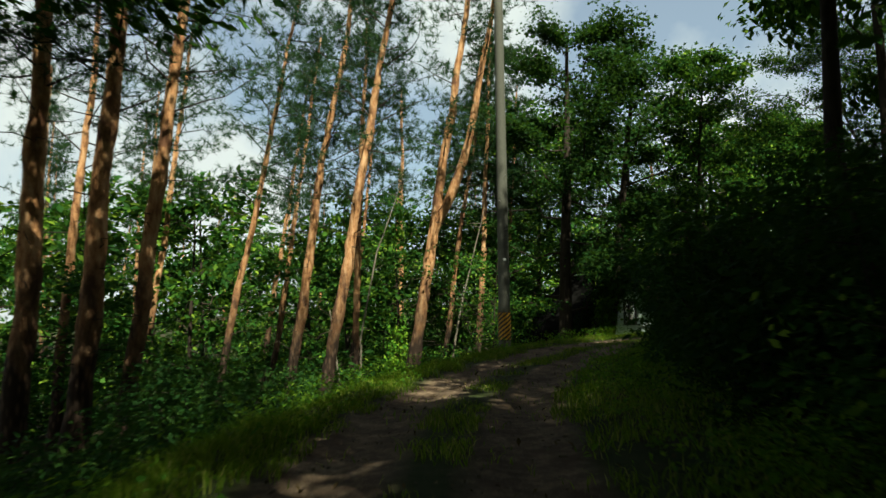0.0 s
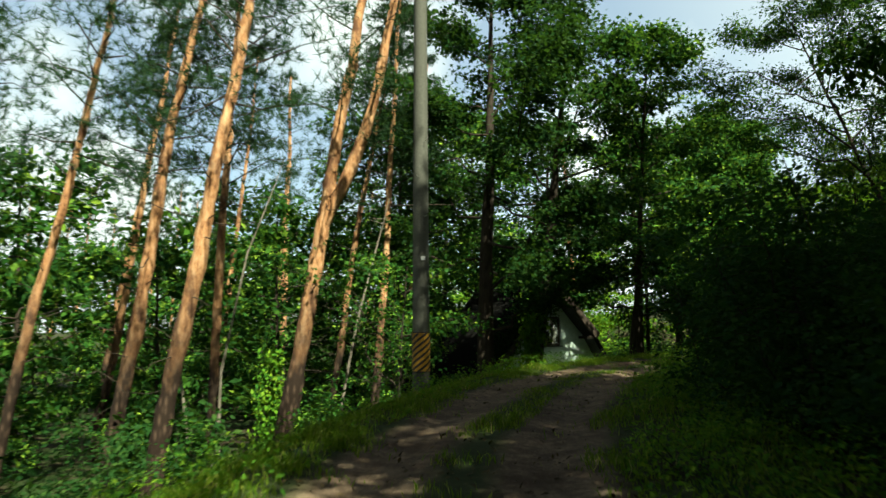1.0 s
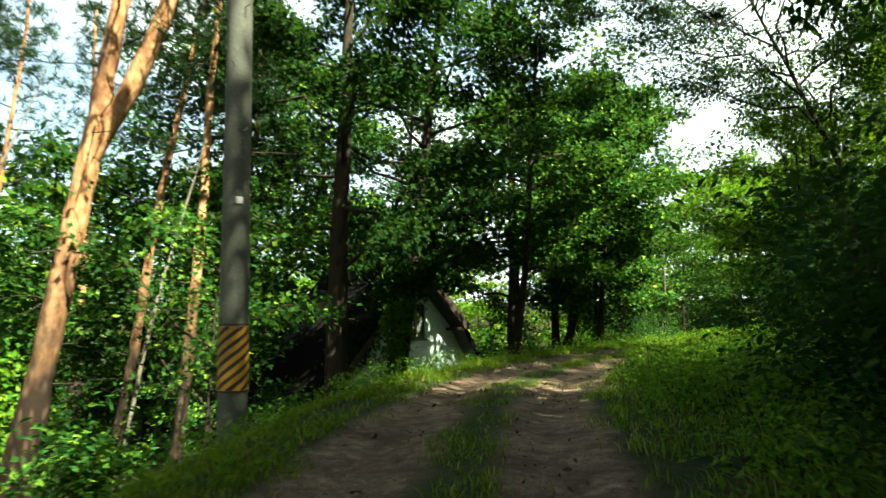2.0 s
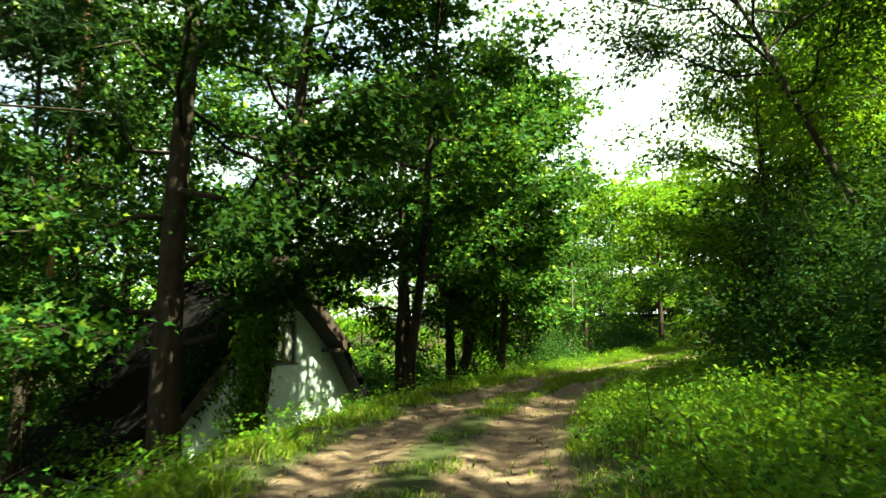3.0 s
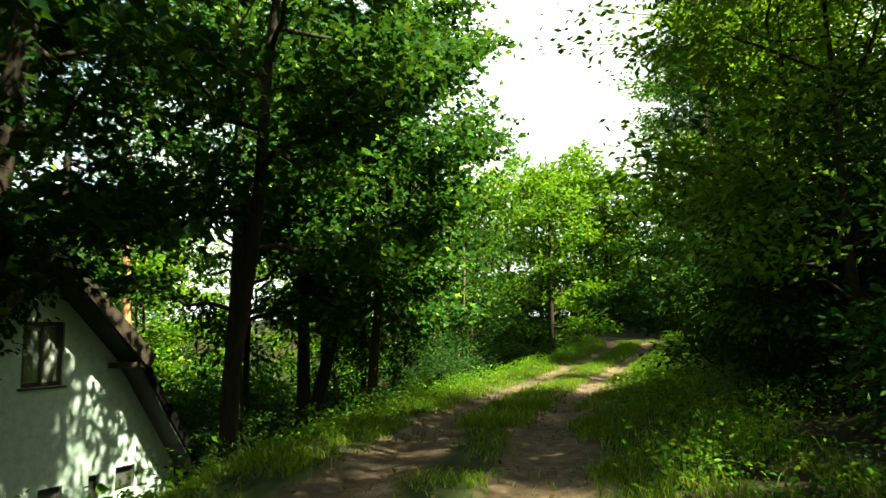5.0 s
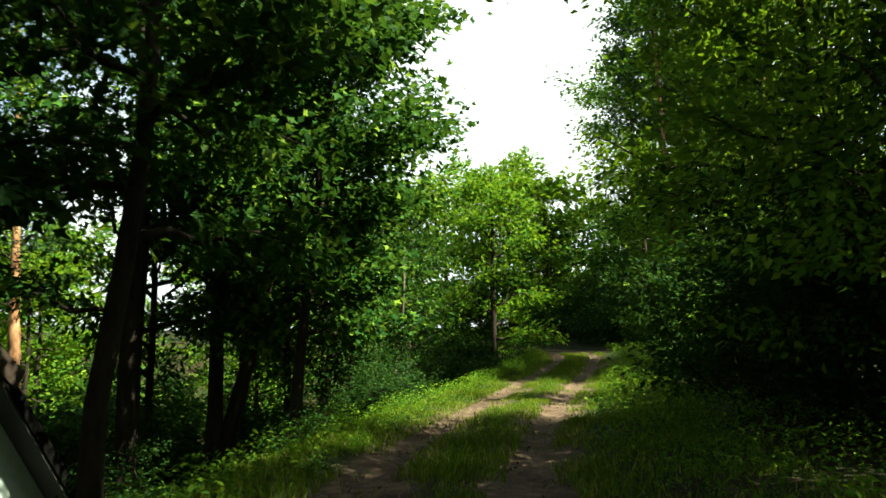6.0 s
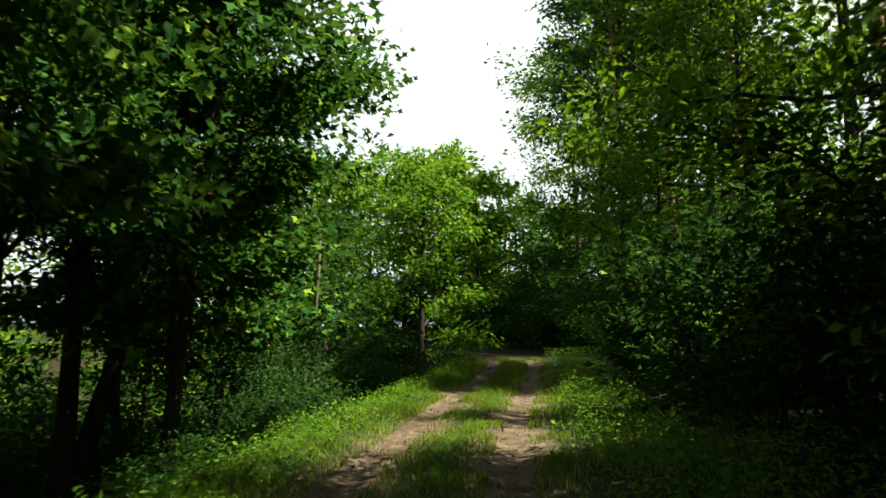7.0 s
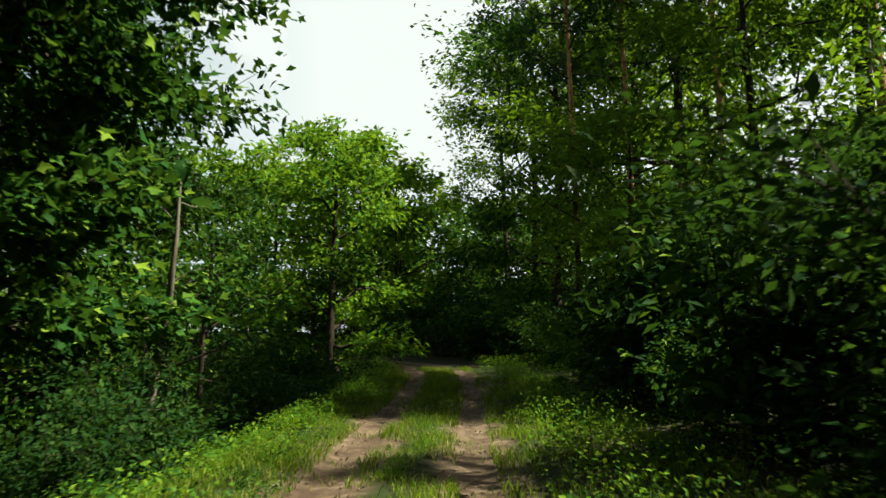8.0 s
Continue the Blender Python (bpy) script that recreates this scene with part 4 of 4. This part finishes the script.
for i in range(70):
    x, y = rng.uniform(22, 62), rng.uniform(44, 72)
    dd = float(land([x], [y])[2][0])
    if abs(dd) > 4.2 and free(x, y, 1.7):
        THICKET[rng.integers(0, 2)].put(x, y, rng.uniform(0, 360), rng.uniform(0.8, 1.2))

# a belt of taller growth behind the leaning pines
for x, y, sc in ((-22, 33, 0.85), (-18, 36, 0.9), (-15.5, 31, 0.8), (-12.5, 35.5, 0.85), (-10.5, 40, 0.9), (-7.0, 38.5, 0.8), (-19.5, 41, 1.0), (-14.5, 43.5, 1.0), (-6.5, 50, 1.0), (-2.5, 44, 0.85), (1.5, 48, 0.9), (-12, 24.5, 0.5), (-17, 25.5, 0.65), (-20, 29, 0.75)):
    if free(x, y, 1.5):
        FAR[int(-x) % 2].put(x, y, x * 91, sc)
# growth that closes the view behind the bend
for r, step, sc in ((47, 3.3, 1.0), (55, 3.0, 1.12)):
    for ang in np.arange(33, 56, step):
        x, y = 16 + r * math.cos(radians(ang)), 32 + r * math.sin(radians(ang))
        if abs(float(land([x], [y])[2][0])) > 5.0 and free(x, y, 1.2):
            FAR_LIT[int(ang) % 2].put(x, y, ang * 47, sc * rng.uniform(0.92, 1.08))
# a dark mass close round the house
for x, y, sc, k in ((3.4, 42.4, 1.2, 1), (5.2, 47.6, 1.25, 1), (9.4, 51.2, 1.35, 1), (7.4, 52.6, 1.4, 1), (0.8, 45.6, 0.95, 0), (2.8, 38.6, 0.7, 2)):
    TAKEN.append((x, y))
    TREES[k].put(x, y, x * 83, sc)
for r in (37, 41, 46, 52):
    for ang in np.arange(16, 50, 150 / r):
        x, y = 16 + r * math.cos(radians(ang)), 32 + r * math.sin(radians(ang))
        if abs(float(land([x], [y])[2][0])) > 4.0 and free(x, y, 1.4):
            THICKET[int(ang) % 2].put(x, y, ang * 61, rng.uniform(1.0, 1.4))
for i in range(160):
    x, y = rng.uniform(16, 52), rng.uniform(51, 80)
    dd = float(land([x], [y])[2][0])
    if abs(dd) > 6 and not in_house(x, y, 4) and free(x, y, 3.2):
        near_bend = math.hypot(x - 16, y - 32) < 33
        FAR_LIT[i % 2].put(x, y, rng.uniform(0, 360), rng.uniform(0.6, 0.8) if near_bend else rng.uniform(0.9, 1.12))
# the closed woods above the track
for i in range(190):
    s, d = rng.uniform(-24, 84), rng.uniform(17, 52)
    x, y = road_at(s, d)
    dd = float(land([x], [y])[2][0])
    if dd > 15 and free(x, y, 3.6):
        DEEP[i % 2].put(x, y, rng.uniform(0, 360), rng.uniform(0.85, 1.1))
# woods behind
for i in range(66):
    x, y = rng.uniform(-40, 34), rng.uniform(40, 92)
    dd = float(land([x], [y])[2][0])
    if dd < -12 and not in_house(x, y, 4) and free(x, y, 4.0):
        PINES[rng.integers(0, 3)].put(x, y, rng.uniform(-40, 40), rng.uniform(0.85, 1.1))
for x0, x1, y0, y1, n, gap, sc in ((-70, 40, 86, 104, 14, 5.0, 1.2), (24, 60, 70, 90, 12, 4.0, 1.1)):
    for i in range(n):
        x, y = rng.uniform(x0, x1), rng.uniform(y0, y1)
        dd = float(land([x], [y])[2][0])
        if abs(dd) > 9 and free(x, y, gap):
            FAR[rng.integers(0, 2)].put(x, y, rng.uniform(0, 360), sc * rng.uniform(0.8, 1.2))
for x, y, sc in ((62, 57, 1.0), (68, 62, 1.1), (74, 58, 1.0), (80, 66, 1.2), (70, 70, 1.2), (58, 57, 0.9), (88, 60, 1.2), (95, 70, 1.3), (55, 66, 1.0)):
    if free(x, y, 2):
        FAR[rng.integers(0, 2)].put(x, y, rng.uniform(0, 360), sc)

# ---- utility pole ----
def cylinder_wall(geo, r_low, r_high, z0, z1, sides=28, rings=10, cap=True):
    z = np.linspace(z0, z1, rings)
    r = np.linspace(r_low, r_high, rings)
    tube(geo, np.stack([z * 0, z * 0, z], 1), r, sides)
    if cap:
        k = geo.n - sides
        geo.add([[0, 0, z1]])
        geo.t.append(np.array([[k + i, k + (i + 1) % sides, geo.n - 1] for i in range(sides)]))


def utility_pole(x, y):
    z = float(land([x], [y])[0][0]) - 0.3
    root = empty_thing("utility_pole", "grey concrete utility pole with a yellow and black warning sleeve", "utility pole")
    root.matrix_basis = pose(x, y, z, 0.4, 0.3, 0)
    g = Geo()
    cylinder_wall(g, 0.222, 0.15, 0, 15)
    mesh_part("shaft", g, M_CONCRETE, root, smooth=True)
    lo, hi = 0.50 - z, 1.42 - z
    g = Geo()
    cylinder_wall(g, 0.224, 0.222, lo, hi, 28, 4, False)
    sleeve = mesh_part("warning_sleeve", g, M_YELLOW, root, "weathered yellow sleeve", True)
    per, turn = 0.152, 1.064
    for k in range(-6, 7):
        th = np.linspace(0, 2 * np.pi, 33)
        zz = lo + k * per + turn * th / (2 * np.pi)
        a, b = np.clip(zz, lo + 0.004, hi - 0.004), np.clip(zz + per * 0.46, lo + 0.004, hi - 0.004)
        if np.all(b - a < 1e-4):
            continue
        r = 0.2275
        va = np.stack([r * np.cos(th), r * np.sin(th), a], 1)
        vb = np.stack([r * np.cos(th), r * np.sin(th), b], 1)
        on = np.where(b - a > 1e-4)[0]
        va, vb = va[on[0]:on[-1] + 1], vb[on[0]:on[-1] + 1]
        n = len(va)
        if n < 2:
            continue
        i = np.arange(n - 1)
        g = Geo().add(np.concatenate([va, vb]), None, np.stack([i, i + 1, i + n + 1, i + n], 1))
        mesh_part("stripe", g, M_BLACK, sleeve, "black diagonal stripe")
    for zz in (hi + 0.015, lo - 0.015):
        g = Geo()
        tube(g, [(0, 0, zz - 0.012), (0, 0, zz + 0.012)], [0.228, 0.228], 28)
        mesh_part("clamp", g, M_BLACK, root, "dark clamp ring")
    bm = bmesh.new()
    box(bm, -0.05, 0.05, -0.215, -0.195, 3.2 - z, 3.3 - z, 0.004)
    ob = part("tag", bm, M_TAG, root, "small white tag")
    ob.matrix_basis = pose(0, 0, 0, 0, 0, 8)
    for zz, a in ((4.3, 20), (5.3, -25), (4.8, 160), (6.2, 20), (7.0, 200)):
        g = Geo()
        tube(g, [(0, -0.15, zz - z), (0, -0.30, zz - z), (0, -0.31, zz - z + 0.03)], [0.009, 0.009, 0.009], 6)
        ob = mesh_part("step_bolt", g, M_STEEL, root, "steel step bolt")
        ob.matrix_basis = pose(0, 0, 0, 0, 0, a)
    return root


utility_pole(2.22, 24.5)

# ---- the house below the track ----
from mathutils.geometry import tessellate_polygon


def slab(profile, v0, v1, holes=()):
    """A plate in the plane of the gable (u, z), from depth v0 to v1, with openings through it."""
    bm = bmesh.new()
    loops = [profile, *holes]
    polys = [[Vector((u, 0, z)) for u, z in lp] for lp in loops]
    flat = [p for lp in polys for p in lp]
    tris = tessellate_polygon(polys)
    fr = [bm.verts.new((p.x, v0, p.z)) for p in flat]
    bk = [bm.verts.new((p.x, v1, p.z)) for p in flat]
    for a, b, c in tris:
        bm.faces.new((fr[a], fr[b], fr[c]))
        bm.faces.new((bk[c], bk[b], bk[a]))
    k = 0
    for lp in loops:
        n = len(lp)
        for i in range(n):
            a, b = k + i, k + (i + 1) % n
            bm.faces.new((fr[a], fr[b], bk[b], bk[a]))
        k += n
    return bm


def rect(u0, u1, z0, z1):
    return [(u0, z0), (u1, z0), (u1, z1), (u0, z1)]


def house():
    root = empty_thing("house", "small white-rendered house with a steep dark gable roof, overgrown with ivy", "house")
    root.matrix_basis = pose(11.65, 43.1, 0, 0, 0, 22.5)
    win, vents = rect(-0.54, 0.51, 0.66, 2.17), [rect(0.0, 0.62, -2.3, -1.68), rect(1.32, 1.62, -2.2, -1.6), rect(2.1, 2.7, -2.12, -1.53)]
    gable = [(-4.6, -4.2), (4.05, -4.2), (4.05, -1.75), (2.0, 1.25), (-0.25, 3.42), (-4.6, -1.0)]
    part("gable_wall", slab(gable, 0, 0.3, [win, *vents]), M_STUCCO, root, "white rendered gable wall, weathered")
    part("side_wall", slab([(-4.6, -4.2), (-4.3, -4.2), (-4.3, -0.8), (-4.6, -1.05)], 0.302, 6), M_STUCCO, root)
    part("side_wall", slab([(3.75, -4.2), (4.05, -4.2), (4.05, -1.75), (3.75, -1.3)], 0.302, 6), M_STUCCO, root)
    part("back_wall", slab(gable, 6.002, 6.25), M_STUCCO, root)
    part("floor", slab(rect(-4.29, 3.74, -2.9, -2.7), 0.31, 5.99), M_DARK, root)
    # roof: a long slope to one side, a broken one to the other
    left = [(-0.25, 3.62), (-0.25, 3.92), (-6.2, -2.35), (-6.2, -2.62)]
    up = [(-0.246, 3.62), (2.35, 1.12), (2.55, 1.28), (-0.246, 3.92)]
    low = [(2.1, 1.16), (4.35, -2.1), (4.55, -2.0), (2.34, 1.2)]
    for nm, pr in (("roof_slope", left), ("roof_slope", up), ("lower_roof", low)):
        part(nm, slab(pr, -0.75, 6.7), M_ROOF, root, "weathered roof slope with tree shade put into its near-black colour")
    part("soffit", slab([(-0.25, 3.46), (-0.25, 3.61), (-5.9, -2.34), (-5.9, -2.48)], -0.70, -0.004), M_SOFFIT, root, "weathered boarded soffit with shade put into its dark colour")
    part("soffit", slab([(-0.245, 3.46), (2.28, 1.02), (2.34, 1.11), (-0.245, 3.61)], -0.70, -0.004), M_SOFFIT, root, "weathered boarded soffit with shade put into its dark colour")
    part("soffit", slab([(2.02, 1.2), (4.2, -2.0), (4.3, -1.98), (2.10, 1.2)], -0.70, -0.004), M_SOFFIT, root, "weathered boarded soffit with shade put into its dark colour")
    part("barge_board", slab([(-0.25, 3.50), (-0.25, 3.95), (-6.25, -2.35), (-6.25, -2.72)], -0.79, -0.752), M_FRAME, root, "dark barge board")
    part("barge_board", slab([(-0.248, 3.50), (2.38, 0.96), (2.6, 1.28), (-0.248, 3.95)], -0.79, -0.752), M_FRAME, root, "dark barge board")
    bm = bmesh.new()
    box(bm, 1.75, 2.25, -0.74, -0.01, 1.0, 1.14, 0.01)
    part("purlin_end", bm, M_FRAME, root, "dark purlin end")
    # window: frame, sash bar, pane, board behind
    frm = part("window", slab(rect(-0.54, 0.51, 0.66, 2.17), 0.08, 0.16, [rect(-0.45, 0.42, 0.76, 2.07)]), M_FRAME, root, "dark wooden window")
    bm = bmesh.new()
    box(bm, -0.035, 0.035, 0.085, 0.15, 0.76, 2.07, 0.006)
    part("sash_bar", bm, M_FRAME, frm)
    bm = bmesh.new()
    box(bm, -0.45, 0.42, 0.112, 0.118, 0.76, 2.07)
    pane = part("pane", bm, M_GLASS, frm, "dusty window glass")
    pane.visible_shadow = False
    bm = bmesh.new()
    box(bm, 0.05, 0.40, 0.20, 0.22, 0.70, 2.0, 0.004)
    part("curtain", bm, M_CURTAIN, frm, "faded brown curtain")
    bm = bmesh.new()
    box(bm, -0.62, 0.59, -0.05, 0.1, 0.60, 0.655, 0.008)
    part("window_sill", bm, M_SOFFIT, root)
    for (u0, z0), _, (u1, z1), _ in vents:
        v = part("cellar_window", slab(rect(u0, u1, z0, z1), 0.10, 0.16, [rect(u0 + 0.05, u1 - 0.05, z0 + 0.05, z1 - 0.05)]), M_FRAME, root, "small dark cellar window")
        bm = bmesh.new()
        box(bm, u0 + 0.05, u1 - 0.05, 0.125, 0.135, z0 + 0.05, z1 - 0.05)
        part("pane", bm, M_DARK, v)
    return root


def glass():
    m, nt, p, out = nodes_of("window_glass")
    p.inputs["Base Color"].default_value = (0.75, 0.8, 0.78, 1)
    p.inputs["Transmission Weight"].default_value = 0.9
    n = noise_tex(nt, 6, 4, coords(nt))
    nt.links.new(ramp(nt, n, [(0.3, (0.05, 0.05, 0.05)), (0.8, (0.35, 0.35, 0.35))]), p.inputs["Roughness"])
    return m


M_GLASS = glass()
house()


def ivy(name, label, spots, n, leaf, seed, spread, mat=None):
    """Ivy that climbs along the given line of places."""
    r = np.random.default_rng(seed)
    root = empty_thing(name, label, "ivy")
    P = np.asarray(spots, float)
    root.location = P[0]
    P = P - P[0]
    g, gs = Geo(), Geo()
    for k in range(5):
        q = sample(P, np.linspace(0, 1, 10)) + r.normal(0, spread * 0.4, (10, 3)) * [1, 0.4, 1]
        tube(gs, q, np.linspace(0.016, 0.006, 10), 4)
    pos = sample(P, r.uniform(0, 1, n)) + r.normal(0, 1, (n, 3)) * np.array([spread, spread * 0.45, spread])
    leaves(g, r, pos, np.tile([0.2, -0.75, -0.3], (n, 1)), leaf, 0.5, 0.35)
    tagged(mesh_part("vinework", gs, M_BARK, root), kind="stuff")
    tagged(mesh_part("foliage", g, mat or M_LEAF, root), kind="stuff")
    return root


def on_house(u, v, z):
    c, s = math.cos(radians(22.5)), math.sin(radians(22.5))
    return (11.65 + u * c - v * s, 43.1 + u * s + v * c, z)


ivy("ivy", "bright ivy climbing the trunk of a tall tree", [(8.15, 36.45, -2.2), (8.3, 36.4, -0.6), (8.5, 36.4, 1.2), (8.8, 36.35, 2.6)], 2100, 0.18, 401, 0.28, M_LEAF_SUNLIT)
ivy("ivy", "dark ivy heaped over the ridge of the house", [on_house(-0.6, 0.2, 4.0), on_house(-0.2, 1.6, 4.15), on_house(-0.4, 3.5, 4.1)], 2200, 0.17, 402, 0.42, M_LEAF_SHADED)
ivy("ivy", "dark ivy spilling down the roof slope of the house", [on_house(-0.5, -0.55, 3.75), on_house(-1.6, -0.4, 2.65), on_house(-2.9, -0.3, 1.25), on_house(-4.2, -0.3, -0.1)], 3600, 0.17, 404, 0.42, M_LEAF_SHADED)
ivy("ivy", "pale green ivy column on a stump below the track", [(-1.85, 30.4, -2.4), (-1.85, 30.4, -0.8), (-1.75, 30.45, 0.9)], 1300, 0.15, 403, 0.22, M_LEAF_SUNLIT)
g = Geo()
tube(g, [(0, 0, 0), (0, 0, 2.2), (0.07, 0, 3.7)], [0.26, 0.2, 0.12], 9)
stump = empty_thing("tree_stump", "tall pale stump wrapped in ivy", "tree stump")
stump.location = (-1.85, 30.6, -3.2)
mesh_part("stump", g, M_DEAD, stump, smooth=True)


# ---- dead and leaning stems ----
def dead_stem(spots, r0, seed, label, twigs=5):
    r = np.random.default_rng(seed)
    root = empty_thing("dead_tree", label, "dead tree", "dead stems in the woods")
    P = np.asarray(spots, float)
    root.location = P[0]
    P = P - P[0]
    g = Geo()
    k = np.linspace(0, 1, 9)
    q = sample(P, k) + np.cumsum(r.normal(0, 0.02, (9, 3)), axis=0)
    tube(g, q, r0 * (1 - 0.75 * k), 7)
    mesh_part("trunk", g, M_DEAD, root, smooth=True)
    g = Geo()
    for i in range(twigs):
        o = sample(P, np.array([r.uniform(0.35, 0.95)]))[0]
        a = r.uniform(0, 6.28)
        tube(g, curve_pts(o, (math.cos(a), math.sin(a), r.uniform(0, 0.6)), r.uniform(0.3, 0.9), r, 4, 0, 0.3), np.linspace(0.012, 0.004, 4), 4)
    if twigs:
        tagged(mesh_part("twigwork", g, M_DEAD, root), kind="stuff")


dead_stem([(0.2, 34.2, -3.3), (0.98, 34, 1.7), (2.0, 34, 5.4), (2.3, 34, 6.6)], 0.06, 501, "thin bleached dead stem leaning among the pines")
dead_stem([(-4.5, 34.4, -3.2), (-2.96, 34, 4.5), (-1.67, 34, 8.2)], 0.06, 502, "thin bleached dead stem leaning among the pines")
dead_stem([(-3.75, 32, -3.2), (-3.63, 32, -2.2), (-3.55, 32, 0.2)], 0.13, 503, "broken pale stem standing below the track", 0)
dead_stem([(-4.4, 30, -3.2), (-4.2, 30, -1.8), (-4.6, 30, 1.6)], 0.1, 504, "broken grey stem standing below the track", 1)
dead_stem([(24.2, 42.6, -0.4), (24.25, 42.3, 1.8), (24.0, 41.8, 3.4), (23.95, 41.7, 4.6)], 0.10, 505, "dark broken snag with short branch stubs", 7)

# ---- grass, wayside plants, litter ----
rng = np.random.default_rng(8)


def ground_points(n, s0, s1, d0, d1):
    s, d = rng.uniform(s0, s1, n), rng.uniform(d0, d1, n)
    x, y = road_at(s, d)
    return np.stack([x, y, land(x, y)[0]], 1), s, d


def clumpy(p, f, lo):
    """Keeps the points that fall in loose clumps."""
    v = np.sin(p[:, 0] * f + 1.7 * np.sin(p[:, 1] * f * 0.7)) * np.sin(p[:, 1] * f * 1.1 + 2.1 * np.sin(p[:, 0] * f * 0.6)) + rng.normal(0, 0.25, len(p))
    return v > lo


g = Geo()
for n, s0, s1, d0, d1, h, lo in ((56000, -2, 40, -3.6, -1.45, 0.13, -0.5), (26000, 38, 62, -3.6, -1.05, 0.12, -0.5), (6000, 62, 90, -3.8, -1.2, 0.25, -0.6), (32000, -2, 60, 1.4, 3.4, 0.13, -0.4),
                                 (8000, -2, 22, -0.35, 0.35, 0.09, 0.1), (7000, 22, 38, -0.42, 0.36, 0.08, 0.45), (13000, 36, 66, -0.56, 0.56, 0.14, -0.3), (9000, -2, 38, 1.15, 1.6, 0.10, 0.25), (9000, -2, 38, -1.65, -1.15, 0.10, 0.25), (5000, 36, 66, 1.0, 1.5, 0.14, -0.1), (4000, 36, 64, -1.5, 1.5, 0.12, 0.45), (7000, -2, 60, -1.5, 1.5, 0.08, 0.3)):
    p, s, d = ground_points(n, s0, s1, d0, d1)
    p = p[clumpy(p, 1.9, lo)]
    blades(g, rng, p, h * (0.55 + 0.9 * (0.5 + 0.5 * np.sin(p[:, 0] * 1.3 + 2 * np.sin(p[:, 1] * 0.9)) * np.sin(p[:, 1] * 1.7 + p[:, 0]))), 0.0065)
tagged(new("grass", g.mesh("grass", M_GRASS)), "grass growing on the verges and middle of the track", "grass", kind="stuff")

g = Geo()
p, s, d = ground_points(46000, -4, 70, -6.5, -1.6)
p = p[clumpy(p, 1.2, -0.2)]
p[:, 2] += rng.uniform(0.03, 0.42, len(p))
leaves(g, rng, p, unit(rng.normal(0, 1, (len(p), 3)) * [1, 1, 0.2]), 0.06, 0.1, 1.0)
p, s, d = ground_points(56000, -4, 66, 1.6, 5.2)
p = p[clumpy(p, 1.2, -0.2)]
p[:, 2] += rng.uniform(0.03, 0.5, len(p))
leaves(g, rng, p, unit(rng.normal(0, 1, (len(p), 3)) * [1, 1, 0.2]), 0.05, 0.1, 1.0)
for d0, d1 in ((-3.2, -1.35), (1.35, 3.2)):
    p, s, d = ground_points(12000, -2, 62, d0, d1)
    p = p[clumpy(p, 1.6, 0.0)]
    p[:, 2] += rng.uniform(0.02, 0.2, len(p))
    leaves(g, rng, p, unit(rng.normal(0, 1, (len(p), 3)) * [1, 1, 0.3]), 0.065, 0.05, 1.0)
tagged(new("ground_cover", g.mesh("ground_cover", M_LEAF_SUNLIT)), "low leafy ground cover on the banks of the track", "ground cover", kind="stuff")

g = Geo()
p, s, d = ground_points(9000, -2, 60, -2.2, 2.2)
p = p[clumpy(p, 2.4, -0.1)]
p[:, 2] += 0.02
leaves(g, rng, p, unit(rng.normal(0, 1, (len(p), 3)) * [1, 1, 0.05]), 0.06, 0.0, 2.5)
tagged(new("leaf_litter", g.mesh("leaf_litter", M_LITTER)), "dry brown leaves scattered on the track", "leaf litter", kind="stuff")

for i in range(52):
    x, y = road_at(rng.uniform(21, 28.5), rng.uniform(2.4, 5.4))
    HERB[rng.integers(0, 2)].put(x, y, rng.uniform(0, 360), rng.uniform(0.9, 1.5), None, 0.02)
for s in np.arange(4, 66, 0.75):
    d = rng.choice([-1, 1]) * rng.uniform(2.0, 3.2)
    x, y = road_at(s, d)
    HERB[rng.integers(0, 2)].put(x, y, rng.uniform(0, 360), rng.uniform(0.6, 1.2), None, 0.02)
for i in range(70):
    x, y = road_at(rng.uniform(36, 58), -rng.uniform(1.3, 3.0))
    HERB[rng.integers(0, 2)].put(x, y, rng.uniform(0, 360), rng.uniform(0.35, 0.8), None, 0.02)
for i in range(46):
    x, y = road_at(rng.uniform(24, 58), rng.uniform(-0.32, 0.32))
    HERB[rng.integers(0, 2)].put(x, y, rng.uniform(0, 360), rng.uniform(0.2, 0.42), None, 0.02)
